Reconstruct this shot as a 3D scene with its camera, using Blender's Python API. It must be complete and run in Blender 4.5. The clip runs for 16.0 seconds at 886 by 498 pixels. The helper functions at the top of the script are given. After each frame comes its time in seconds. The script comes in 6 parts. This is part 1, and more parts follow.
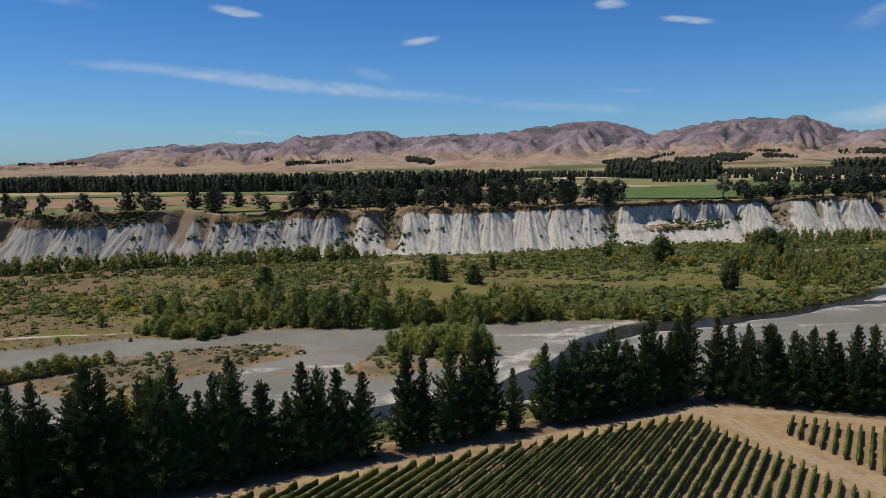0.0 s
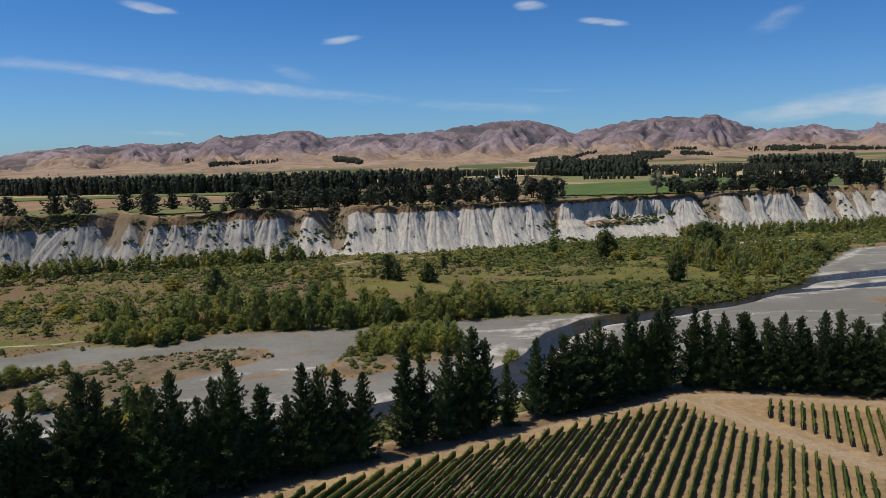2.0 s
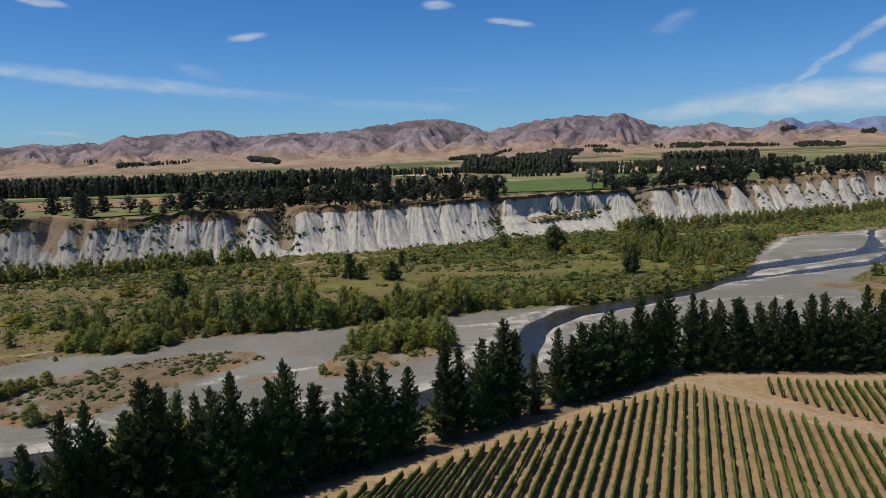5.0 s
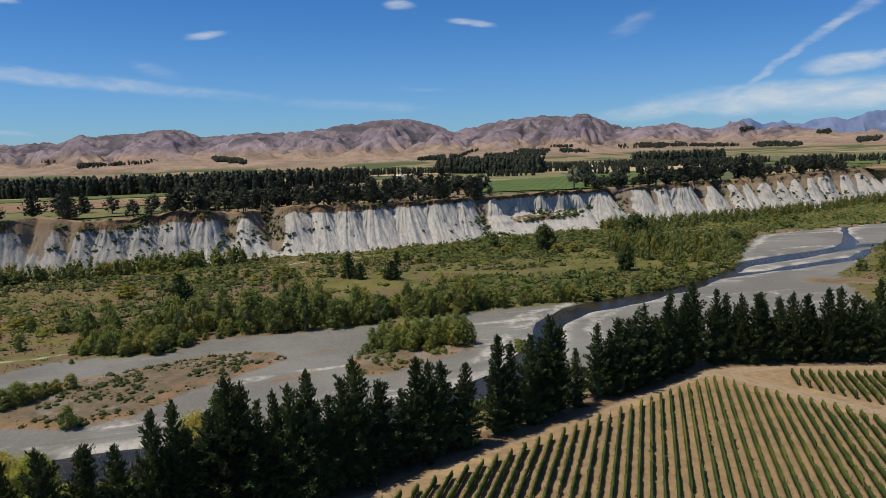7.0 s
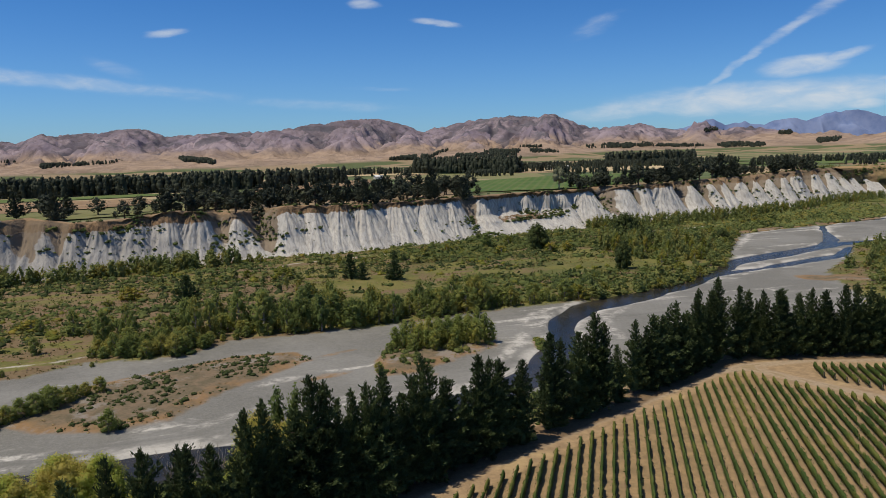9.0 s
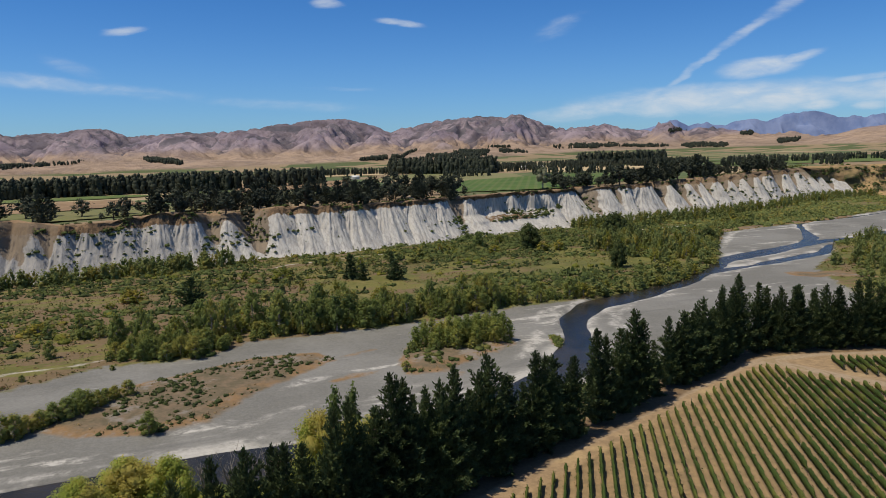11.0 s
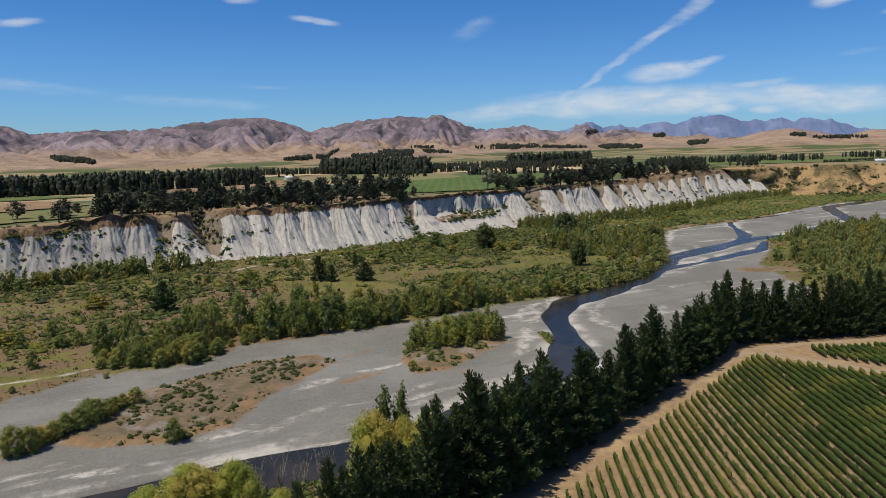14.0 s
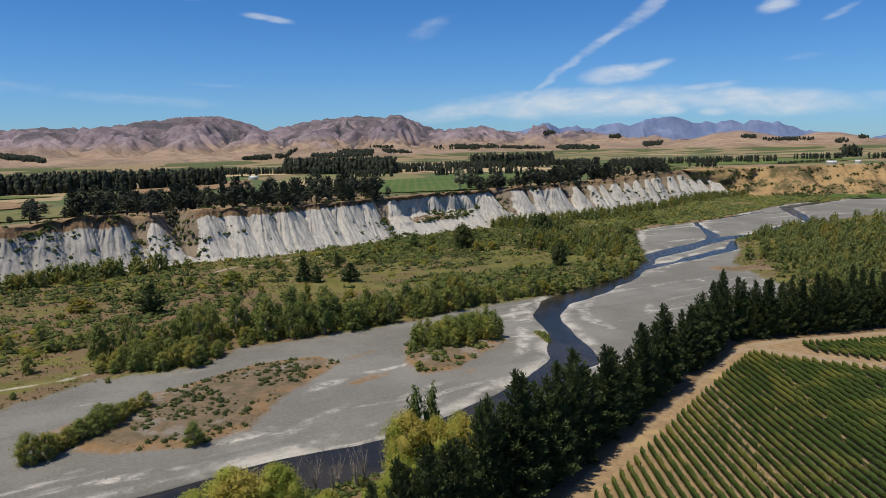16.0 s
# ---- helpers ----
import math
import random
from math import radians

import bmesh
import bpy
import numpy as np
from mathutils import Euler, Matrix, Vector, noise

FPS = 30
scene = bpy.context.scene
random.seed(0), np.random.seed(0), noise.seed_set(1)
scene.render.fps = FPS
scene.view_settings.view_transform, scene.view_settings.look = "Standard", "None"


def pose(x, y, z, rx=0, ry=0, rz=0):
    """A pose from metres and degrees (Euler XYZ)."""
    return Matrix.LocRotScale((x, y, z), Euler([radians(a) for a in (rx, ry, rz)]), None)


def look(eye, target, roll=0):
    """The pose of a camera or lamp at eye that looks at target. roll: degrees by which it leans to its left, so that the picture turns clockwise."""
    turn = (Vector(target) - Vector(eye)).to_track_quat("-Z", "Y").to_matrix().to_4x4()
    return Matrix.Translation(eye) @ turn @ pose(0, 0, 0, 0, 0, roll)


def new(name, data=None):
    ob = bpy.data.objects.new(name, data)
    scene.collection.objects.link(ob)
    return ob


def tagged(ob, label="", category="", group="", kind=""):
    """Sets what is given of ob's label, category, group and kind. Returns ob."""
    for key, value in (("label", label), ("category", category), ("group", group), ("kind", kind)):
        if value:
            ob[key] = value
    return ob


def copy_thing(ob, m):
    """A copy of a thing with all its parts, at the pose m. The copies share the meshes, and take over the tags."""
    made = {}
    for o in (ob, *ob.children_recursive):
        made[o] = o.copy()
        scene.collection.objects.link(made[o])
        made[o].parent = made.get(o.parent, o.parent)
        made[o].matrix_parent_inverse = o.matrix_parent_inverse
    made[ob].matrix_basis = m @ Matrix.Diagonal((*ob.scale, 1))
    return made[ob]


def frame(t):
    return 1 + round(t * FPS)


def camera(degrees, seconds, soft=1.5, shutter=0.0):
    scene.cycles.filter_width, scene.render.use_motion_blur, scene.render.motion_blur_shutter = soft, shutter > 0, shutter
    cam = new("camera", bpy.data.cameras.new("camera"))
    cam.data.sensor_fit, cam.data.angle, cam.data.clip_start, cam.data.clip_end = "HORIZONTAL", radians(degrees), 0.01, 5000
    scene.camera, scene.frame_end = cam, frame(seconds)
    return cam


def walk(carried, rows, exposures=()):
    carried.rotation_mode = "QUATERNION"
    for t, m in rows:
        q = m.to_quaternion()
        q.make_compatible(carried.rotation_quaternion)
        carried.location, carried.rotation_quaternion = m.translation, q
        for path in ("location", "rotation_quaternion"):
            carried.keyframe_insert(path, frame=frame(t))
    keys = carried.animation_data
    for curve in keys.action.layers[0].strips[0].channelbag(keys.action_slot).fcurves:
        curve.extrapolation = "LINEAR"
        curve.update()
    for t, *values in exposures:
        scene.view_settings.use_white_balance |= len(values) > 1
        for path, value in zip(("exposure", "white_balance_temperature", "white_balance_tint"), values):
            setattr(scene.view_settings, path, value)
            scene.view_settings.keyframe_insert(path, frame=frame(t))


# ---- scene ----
cam = camera(62.70, 16.0, soft=0.8)
PATH = [  # seconds, x, y, z, tilt, lean, turn
    (0.0, 0.00, -0.00, 62.60, 82.947, 0.416, 0.029),
    (0.5, -3.54, 0.66, 62.31, 82.934, 0.505, -1.651),
    (1.0, -7.21, 1.10, 62.12, 82.927, 0.633, -3.186),
    (1.5, -11.04, 1.24, 62.01, 82.897, 0.729, -4.598),
    (2.0, -15.10, 1.46, 61.96, 82.856, 0.804, -5.900),
    (2.5, -19.25, 1.56, 61.90, 82.828, 0.883, -7.300),
    (3.0, -23.57, 1.77, 61.84, 82.789, 0.945, -8.996),
    (3.5, -27.75, 1.85, 61.76, 82.764, 1.047, -10.177),
    (4.0, -32.22, 2.24, 61.78, 82.721, 1.115, -11.162),
    (6.5, -56.27, 4.19, 62.11, 82.606, 1.291, -14.936),
    (7.0, -61.31, 4.82, 62.26, 82.592, 1.241, -15.722),
    (7.5, -66.37, 5.48, 62.41, 82.575, 1.195, -16.442),
    (8.0, -71.10, 6.30, 62.64, 82.561, 1.203, -17.086),
    (8.5, -75.97, 7.10, 62.83, 82.550, 1.196, -17.735),
    (9.0, -80.72, 7.72, 63.03, 82.525, 1.204, -18.401),
    (11.5, -104.51, 12.99, 63.68, 82.480, 1.228, -22.014),
    (12.0, -109.19, 14.27, 63.82, 82.466, 1.199, -22.990),
    (12.5, -113.79, 15.53, 64.13, 82.442, 1.112, -24.150),
    (13.0, -118.24, 16.63, 64.44, 82.407, 1.079, -25.329),
    (13.5, -122.54, 18.02, 64.61, 82.388, 1.033, -26.615),
    (14.0, -126.77, 19.32, 64.86, 82.370, 0.946, -27.632),
    (14.5, -130.82, 20.63, 65.20, 82.341, 0.872, -28.610),
    (15.0, -134.68, 22.07, 65.41, 82.334, 0.804, -29.473),
    (15.5, -138.59, 23.60, 65.64, 82.325, 0.713, -30.285),
    (16.0, -141.93, 25.26, 65.77, 82.314, 0.687, -31.085),
]
walk(cam, [(t, pose(x, y, z, rx, ry, rz)) for t, x, y, z, rx, ry, rz in PATH], [(0.0, -0.07), (8.0, -0.01), (16.0, 0.07)])

# ---- world, sun, exposure ----
SUN_FROM = Vector((-0.42, 0.012, 0.905)).normalized()
SUN_EL = math.asin(SUN_FROM.z)
SUN_AZ = math.atan2(SUN_FROM.x, SUN_FROM.y)
sun_data = bpy.data.lights.new("sun", "SUN")
sun_data.energy, sun_data.angle, sun_data.color = 4.35, radians(0.53), (1.0, 0.90, 0.74)
sun = new("sun", sun_data)
sun.matrix_world = look(SUN_FROM * 100, (0, 0, 0))
scene.view_settings.exposure = 0.0


class Net:
    """Small helper to wire shader nodes."""

    def __init__(self, tree):
        self.t = tree
        tree.nodes.clear()

    def node(self, kind, **props):
        n = self.t.nodes.new(kind)
        for k, v in props.items():
            setattr(n, k, v)
        return n

    def put(self, socket, v):
        if hasattr(v, "is_linked"):
            self.t.links.new(v, socket)
        elif isinstance(v, (tuple, list)) and len(v) == 3 and socket.type == "RGBA":
            socket.default_value = (*v, 1)
        else:
            socket.default_value = v

    def math(self, op, a, b=0.0, c=0.0, clamp=False):
        n = self.node("ShaderNodeMath", operation=op, use_clamp=clamp)
        for s, v in zip(n.inputs, (a, b, c)):
            self.put(s, v)
        return n.outputs[0]

    def mix(self, fac, a, b, how="MIX"):
        n = self.node("ShaderNodeMix", data_type="RGBA", blend_type=how, clamp_factor=True)
        self.put(n.inputs[0], fac)
        self.put(n.inputs[6], a)
        self.put(n.inputs[7], b)
        return n.outputs[2]

    def ramp(self, v, lo, hi, a=0.0, b=1.0, soft=True):
        n = self.node("ShaderNodeMapRange", interpolation_type="SMOOTHSTEP" if soft else "LINEAR")
        for s, x in zip(n.inputs, (v, lo, hi, a, b)):
            self.put(s, x)
        return n.outputs[0]

    def noise(self, vec, scale, detail=4.0, rough=0.55, warp=0.0, col=False):
        n = self.node("ShaderNodeTexNoise")
        if vec is not None:
            self.put(n.inputs["Vector"], vec)
        n.inputs["Scale"].default_value, n.inputs["Detail"].default_value = scale, detail
        n.inputs["Roughness"].default_value, n.inputs["Distortion"].default_value = rough, warp
        return n.outputs[1 if col else 0]

    def attr(self, name):
        return self.node("ShaderNodeAttribute", attribute_name=name).outputs["Fac"]

    def place(self, vec, loc=(0, 0, 0), rot=(0, 0, 0), scale=(1, 1, 1), how="POINT"):
        n = self.node("ShaderNodeMapping", vector_type=how)
        self.put(n.inputs[0], vec)
        n.inputs[1].default_value, n.inputs[2].default_value, n.inputs[3].default_value = loc, rot, scale
        return n.outputs[0]

    def pos(self):
        return self.node("ShaderNodeNewGeometry").outputs["Position"]


def make_world():
    w = bpy.data.worlds.new("sky")
    scene.world = w
    w.use_nodes = True
    g = Net(w.node_tree)
    sky = g.node("ShaderNodeTexSky", sky_type="NISHITA", sun_disc=False, sun_elevation=SUN_EL, sun_rotation=SUN_AZ,
                 altitude=100, air_density=1.0, dust_density=0.25, ozone_density=3.0)
    way = g.node("ShaderNodeTexCoord").outputs["Generated"]
    sep = g.node("ShaderNodeSeparateXYZ")
    g.put(sep.inputs[0], way)
    az = g.math("MULTIPLY", g.math("ARCTAN2", sep.outputs[0], sep.outputs[1]), 57.296)
    el = g.math("MULTIPLY", g.math("ARCSINE", sep.outputs[2]), 57.296)
    com = g.node("ShaderNodeCombineXYZ")
    g.put(com.inputs[0], az)
    g.put(com.inputs[1], el)
    p = com.outputs[0]
    # ragged edges: bend the coordinates by noise before the soft ovals
    bend = g.noise(g.place(p, scale=(0.16, 0.55, 1)), 1.0, 5, 0.6, col=True)
    vm = g.node("ShaderNodeVectorMath", operation="MULTIPLY_ADD")
    g.put(vm.inputs[0], bend)
    vm.inputs[1].default_value, vm.inputs[2].default_value = (1.8, 0.8, 0), (-0.9, -0.4, 0)
    va = g.node("ShaderNodeVectorMath", operation="ADD")
    g.put(va.inputs[0], vm.outputs[0])
    g.put(va.inputs[1], p)
    q = va.outputs[0]
    # azimuth, elevation, half length, half width, lean, density
    clouds = [(-12, 5.75, 24, 0.9, -4.7, .6), (-3.5, 5.0, 9, 1.0, -6, .42), (-5.4, 6.5, 4, 1.0, -20, .3), (9, 3.9, 12, .8, -3, .36),
              (-15.3, 10.7, 2.8, .5, -6, .8), (-1.7, 8.9, 2.4, .5, 9, .75), (12.6, 11.2, 2.0, .55, 0, .9), (9.5, 12.3, 3.2, .7, 0, 1.0),
              (18.0, 9.8, 2.8, .45, -9, .8), (-15.2, 2.0, 3.8, .3, -3, .45), (13.5, 5.0, 5, .3, -3, .28), (42, 3.5, 16, 1.7, 1, 1.0),
              (44.2, 5.5, 3.8, 1.1, 4, 1.0), (46.6, 6.0, 2.6, .5, 12, .9), (40.0, 5.8, 4.6, .5, 35, .62), (43.4, 8.1, 4.6, .6, 33, .62), (46.6, 10.2, 4.6, .85, 32, .66), (50.4, 12.6, 4.6, 1.0, 32, .6), (54, 3.3, 12, 1.5, -4, .9),
              (30.2, 9.2, 3.4, 1.0, 20, .4), (55.3, 9.7, 2.2, .7, 8, .9), (59.1, 8.9, 2.2, .4, 22, .45), (47.9, 2.9, 2.6, .6, 0, 1.0),
              (45, 3.3, 10, .8, 1, 1.0), (33, 3.1, 9, 1.2, 6, .75), (50.4, 4.4, 4, .5, 5, .7), (51.5, 2.6, 2.0, .5, 0, .9), (66, 3.2, 10, 1.2, 0, .6), (57, 6.2, 2.4, .4, 5, .3), (-27, 10.8, 6, .8, -5, .3)]
    total = None
    for a, e, ln, wd, lean, dens in clouds:
        m = g.place(q, (a, e, 0), (0, 0, radians(lean)), (ln, wd, 1), "TEXTURE")
        d = g.node("ShaderNodeVectorMath", operation="LENGTH")
        g.put(d.inputs[0], m)
        k = g.ramp(d.outputs["Value"], 0.15, 1.0, dens, 0.0)
        total = k if total is None else g.math("MAXIMUM", total, k)
    fine = g.ramp(g.noise(g.place(p, scale=(0.30, 0.8, 1)), 1.3, 6, 0.58, 0.4), 0.28, 0.72)
    wisps = g.noise(g.place(p, rot=(0, 0, radians(8)), scale=(0.32, 1.0, 1)), 1.0, 7, 0.6, 0.5)
    torn = g.math("MULTIPLY_ADD", g.math("SUBTRACT", wisps, 0.5), 0.9, total)
    mask = g.math("MULTIPLY", g.ramp(torn, 0.0, 1.25), g.math("MULTIPLY_ADD", fine, 0.5, 0.45))
    mask = g.math("MULTIPLY", mask, g.ramp(total, 0.0, 0.45))
    mask = g.math("MULTIPLY", mask, g.ramp(el, 0.2, 2.2))
    low = g.mix(g.ramp(el, 0.0, 15.0), SKY_LOW, SKY_TINT)
    tint = g.mix(1.0, sky.outputs[0], g.mix(g.ramp(el, 20.0, 50.0), low, SKY_HIGH), "MULTIPLY")
    colour = g.mix(mask, tint, CLOUD)
    back = g.node("ShaderNodeBackground")
    g.put(back.inputs[0], colour)
    back.inputs[1].default_value = SKY_POWER
    out = g.node("ShaderNodeOutputWorld")
    g.put(out.inputs[0], back.outputs[0])


SKY_POWER, SKY_LOW, SKY_TINT, SKY_HIGH, CLOUD = 0.10, (0.42, 0.70, 1.09), (0.232, 0.552, 0.955), (0.70, 0.80, 0.95), (6.2, 6.7, 7.2)
make_world()


# ---- materials ----
def principled(name, rough=0.9, spec=0.2):
    m = bpy.data.materials.new(name)
    m.use_nodes = True
    g = Net(m.node_tree)
    b = g.node("ShaderNodeBsdfPrincipled")
    b.inputs["Roughness"].default_value = rough
    b.inputs["Specular IOR Level"].default_value = spec
    out = g.node("ShaderNodeOutputMaterial")
    g.put(out.inputs[0], b.outputs[0])
    return m, g, b, out


def bump(g, b, height, strength, distance):
    n = g.node("ShaderNodeBump")
    n.inputs["Strength"].default_value, n.inputs["Distance"].default_value = strength, distance
    g.put(n.inputs["Height"], height)
    g.put(b.inputs["Normal"], n.outputs[0])


def leaf_material(name, dark, light, tip=None, through_light=0.25):
    """Foliage: each leaf card and each plant has its own tone."""
    m, g, b, out = principled(name, 0.75, 0.15)
    geo = g.node("ShaderNodeNewGeometry").outputs["Random Per Island"]
    ob = g.node("ShaderNodeObjectInfo").outputs["Random"]
    patch = g.noise(g.pos(), 0.09, 2, 0.5)
    k = g.math("ADD", g.math("MULTIPLY", geo, 0.45), g.math("ADD", g.math("MULTIPLY", ob, 0.3), g.ramp(patch, 0.35, 0.65, 0, 0.3)))
    c = g.mix(k, dark, light)
    if tip:
        c = g.mix(g.ramp(g.math("ADD", patch, g.math("MULTIPLY", geo, 0.2)), 0.60, 0.78), c, tip)
    g.put(b.inputs["Base Color"], c)
    tr = g.node("ShaderNodeBsdfTranslucent")
    g.put(tr.inputs[0], c)
    mx = g.node("ShaderNodeMixShader")
    mx.inputs[0].default_value = through_light
    g.put(mx.inputs[1], b.outputs[0])
    g.put(mx.inputs[2], tr.outputs[0])
    g.put(out.inputs[0], mx.outputs[0])
    return m


def bark_material(name, a, c):
    m, g, b, out = principled(name, 0.9, 0.1)
    n = g.noise(g.place(g.pos(), scale=(3, 3, 0.6)), 2.0, 4)
    g.put(b.inputs["Base Color"], g.mix(g.ramp(n, 0.35, 0.65), a, c))
    bump(g, b, n, 0.6, 0.05)
    return m


PINE = leaf_material("pine_needles", (0.019, 0.032, 0.014), (0.100, 0.132, 0.048), None, 0.2)
PINE_FAR = leaf_material("pine_crowns", (0.024, 0.032, 0.024), (0.068, 0.076, 0.048), None, 0.16)
WILLOW = leaf_material("willow_leaves", (0.120, 0.160, 0.046), (0.285, 0.320, 0.094), (0.33, 0.30, 0.075), 0.52)
YOUNG = leaf_material("young_willow_leaves", (0.160, 0.205, 0.055), (0.345, 0.385, 0.110), (0.38, 0.36, 0.09), 0.58)
YELLOW = leaf_material("autumn_leaves", (0.105, 0.125, 0.022), (0.24, 0.245, 0.042), (0.3, 0.24, 0.045), 0.4)
BRIGHT = leaf_material("bright_willow_leaves", (0.25, 0.31, 0.055), (0.44, 0.47, 0.10), (0.46, 0.39, 0.10), 0.5)
THICKET = leaf_material("thicket_leaves", (0.120, 0.155, 0.052), (0.275, 0.305, 0.100), (0.29, 0.26, 0.07), 0.46)
POPLAR = leaf_material("poplar_leaves", (0.070, 0.108, 0.036), (0.185, 0.228, 0.070), None, 0.46)
SCRUB = leaf_material("scrub_leaves", (0.062, 0.090, 0.026), (0.158, 0.186, 0.056), (0.18, 0.175, 0.052), 0.36)
SCRUB_DARK = leaf_material("dark_scrub_leaves", (0.034, 0.051, 0.018), (0.094, 0.114, 0.034), None, 0.26)
GRASS = leaf_material("dry_grass", (0.24, 0.17, 0.08), (0.42, 0.31, 0.15), (0.30, 0.28, 0.09), 0.3)
VINE = leaf_material("vine_leaves", (0.034, 0.062, 0.014), (0.082, 0.118, 0.028), (0.14, 0.15, 0.035), 0.25)
BARK = bark_material("pine_bark", (0.06, 0.045, 0.035), (0.14, 0.11, 0.085))
PALE_BARK = bark_material("pale_bark", (0.20, 0.17, 0.14), (0.38, 0.34, 0.29))


def ground_material():
    m, g, b, out = principled("valley_ground", 0.95, 0.15)
    p = g.pos()
    big, mid, small = g.noise(p, 0.012, 4), g.noise(p, 0.06, 5), g.noise(p, 0.9, 4, 0.7)
    grain = g.ramp(small, 0.3, 0.7, 0.90, 1.09)
    rag = g.math("MULTIPLY_ADD", g.noise(p, 0.11, 5, 0.65), 14.0, -7.0)

    def zone(name, lo=-1.0, hi=1.0, ragged=1.0):
        return g.ramp(g.math("MULTIPLY_ADD", rag, ragged, g.attr(name)), lo, hi)

    # flood plain: straw, bare stony soil and green herbs
    herbs = g.mix(g.ramp(g.noise(p, 0.10, 6, 0.7), 0.40, 0.58), (0.098, 0.096, 0.032), (0.180, 0.150, 0.060))
    bare = g.mix(g.ramp(g.noise(p, 0.026, 5, 0.62, 0.4), 0.50, 0.57), herbs, (0.165, 0.108, 0.064))
    flood = g.mix(g.math("MULTIPLY", g.ramp(big, 0.46, 0.60), g.ramp(g.noise(p, 0.16, 6, 0.75), 0.35, 0.6)), bare, (0.115, 0.112, 0.026))
    east = g.node("ShaderNodeSeparateXYZ")
    g.put(east.inputs[0], p)
    low_herb = g.mix(g.noise(p, 0.7, 3, 0.6), (0.058, 0.070, 0.018), (0.145, 0.145, 0.035))
    flood = g.mix(g.math("MULTIPLY", g.ramp(g.noise(p, 0.5, 6, 0.8), 0.47, 0.56), g.ramp(g.noise(p, 0.03, 4, 0.6), 0.36, 0.52, 0.25, g.ramp(east.outputs[0], -36.0, 95.0, 0.5, 0.9))), flood, low_herb)
    lush = g.math("MULTIPLY", g.ramp(g.math("MULTIPLY_ADD", big, 160.0, east.outputs[0]), 80.0, 165.0), g.ramp(g.noise(p, 0.05, 5, 0.65), 0.36, 0.56))
    flood = g.mix(g.math("MULTIPLY", lush, 0.55), flood, (0.066, 0.084, 0.022))
    meadow = g.math("MULTIPLY", g.ramp(g.noise(g.place(p, (31, 8, 0), (0, 0, radians(-20)), (0.017, 0.040, 1)), 1.0, 5, 0.62, 0.4), 0.50, 0.57), 0.8)
    flood = g.mix(meadow, flood, g.mix(g.noise(p, 0.5, 4, 0.7), (0.092, 0.098, 0.024), (0.195, 0.172, 0.052)))
    rust = g.ramp(g.noise(g.place(p, rot=(0, 0, radians(-20)), scale=(0.020, 0.048, 1)), 1.0, 6, 0.68, 0.4), g.ramp(east.outputs[0], -110.0, 60.0, 0.455, 0.545), g.ramp(east.outputs[0], -110.0, 60.0, 0.505, 0.595), 0, 0.92)
    flood = g.mix(rust, flood, g.mix(g.noise(p, 0.6, 3, 0.6), (0.112, 0.078, 0.042), (0.190, 0.132, 0.078)))
    # gravel with darker damp ground, silt streaks along the flow and rusty weeds
    stone = g.mix(g.ramp(g.noise(p, 2.6, 5, 0.8), 0.30, 0.70), (0.132, 0.128, 0.115), (0.178, 0.174, 0.155))
    stone = g.mix(g.ramp(g.noise(p, 0.022, 4, 0.6), 0.40, 0.62), stone, (0.198, 0.193, 0.175))
    flow = g.place(p, rot=(0, 0, radians(-24)), scale=(0.011, 0.075, 1))
    silt_n = g.noise(flow, 1.0, 5, 0.62, 0.7)
    near_water = g.ramp(g.attr("water_gap"), 0.0, 26.0, 1.0, 0.0)
    silt = g.ramp(g.math("MULTIPLY_ADD", near_water, 0.07, silt_n), 0.60, 0.70, 0, 0.8)
    edge = g.math("MULTIPLY", g.ramp(g.math("MULTIPLY_ADD", g.noise(p, 0.3, 5, 0.7), 5.0, g.attr("water_gap")), 2.5, 9.0, 1.0, 0.0), g.ramp(g.noise(p, 0.045, 5), 0.46, 0.60))
    silt = g.math("MULTIPLY", silt, g.ramp(g.noise(p, 0.35, 5, 0.75), 0.34, 0.60))
    stone = g.mix(g.math("MAXIMUM", silt, g.math("MULTIPLY", edge, 0.8)), stone, (0.50, 0.475, 0.425))
    stone = g.mix(g.ramp(g.noise(flow, 2.3, 4, 0.6, 0.5), 0.54, 0.70, 0, 0.45), stone, (0.13, 0.127, 0.118))
    pale = g.math("MULTIPLY", zone("silt", -1.5, 2.0, 0.35), g.ramp(g.noise(p, 0.22, 5, 0.75), 0.36, 0.60, 0, 0.9))
    stone = g.mix(pale, stone, (0.43, 0.41, 0.37))
    stone = g.mix(g.ramp(g.attr("water_gap"), -1.5, 1.0, 1.0, 0.0), stone, (0.06, 0.058, 0.05))
    c = g.mix(zone("gravel", -2, 1.0, 0.8), flood, stone)
    dry = g.mix(g.ramp(g.noise(p, 0.2, 5, 0.7), 0.38, 0.62), (0.165, 0.122, 0.078), (0.115, 0.095, 0.058))
    dry = g.mix(g.ramp(g.math("ADD", g.attr("dry"), rag), 6.5, 1.5, 0, g.ramp(g.noise(p, 0.09, 4, 0.6), 0.34, 0.5, 0, 0.9)), dry, (0.225, 0.140, 0.070))
    dry = g.mix(g.ramp(g.noise(p, 0.09, 5, 0.7), 0.52, 0.62, 0, 0.7), dry, (0.22, 0.20, 0.175))
    c = g.mix(zone("dry", -1.5, 1.0, 0.45), c, dry)
    wash = g.mix(small, (0.34, 0.31, 0.26), (0.48, 0.445, 0.385))
    c = g.mix(zone("wash", -0.8, 1.2, 0.35), c, wash)
    # upper terrace: paddocks
    vor = g.node("ShaderNodeTexVoronoi")
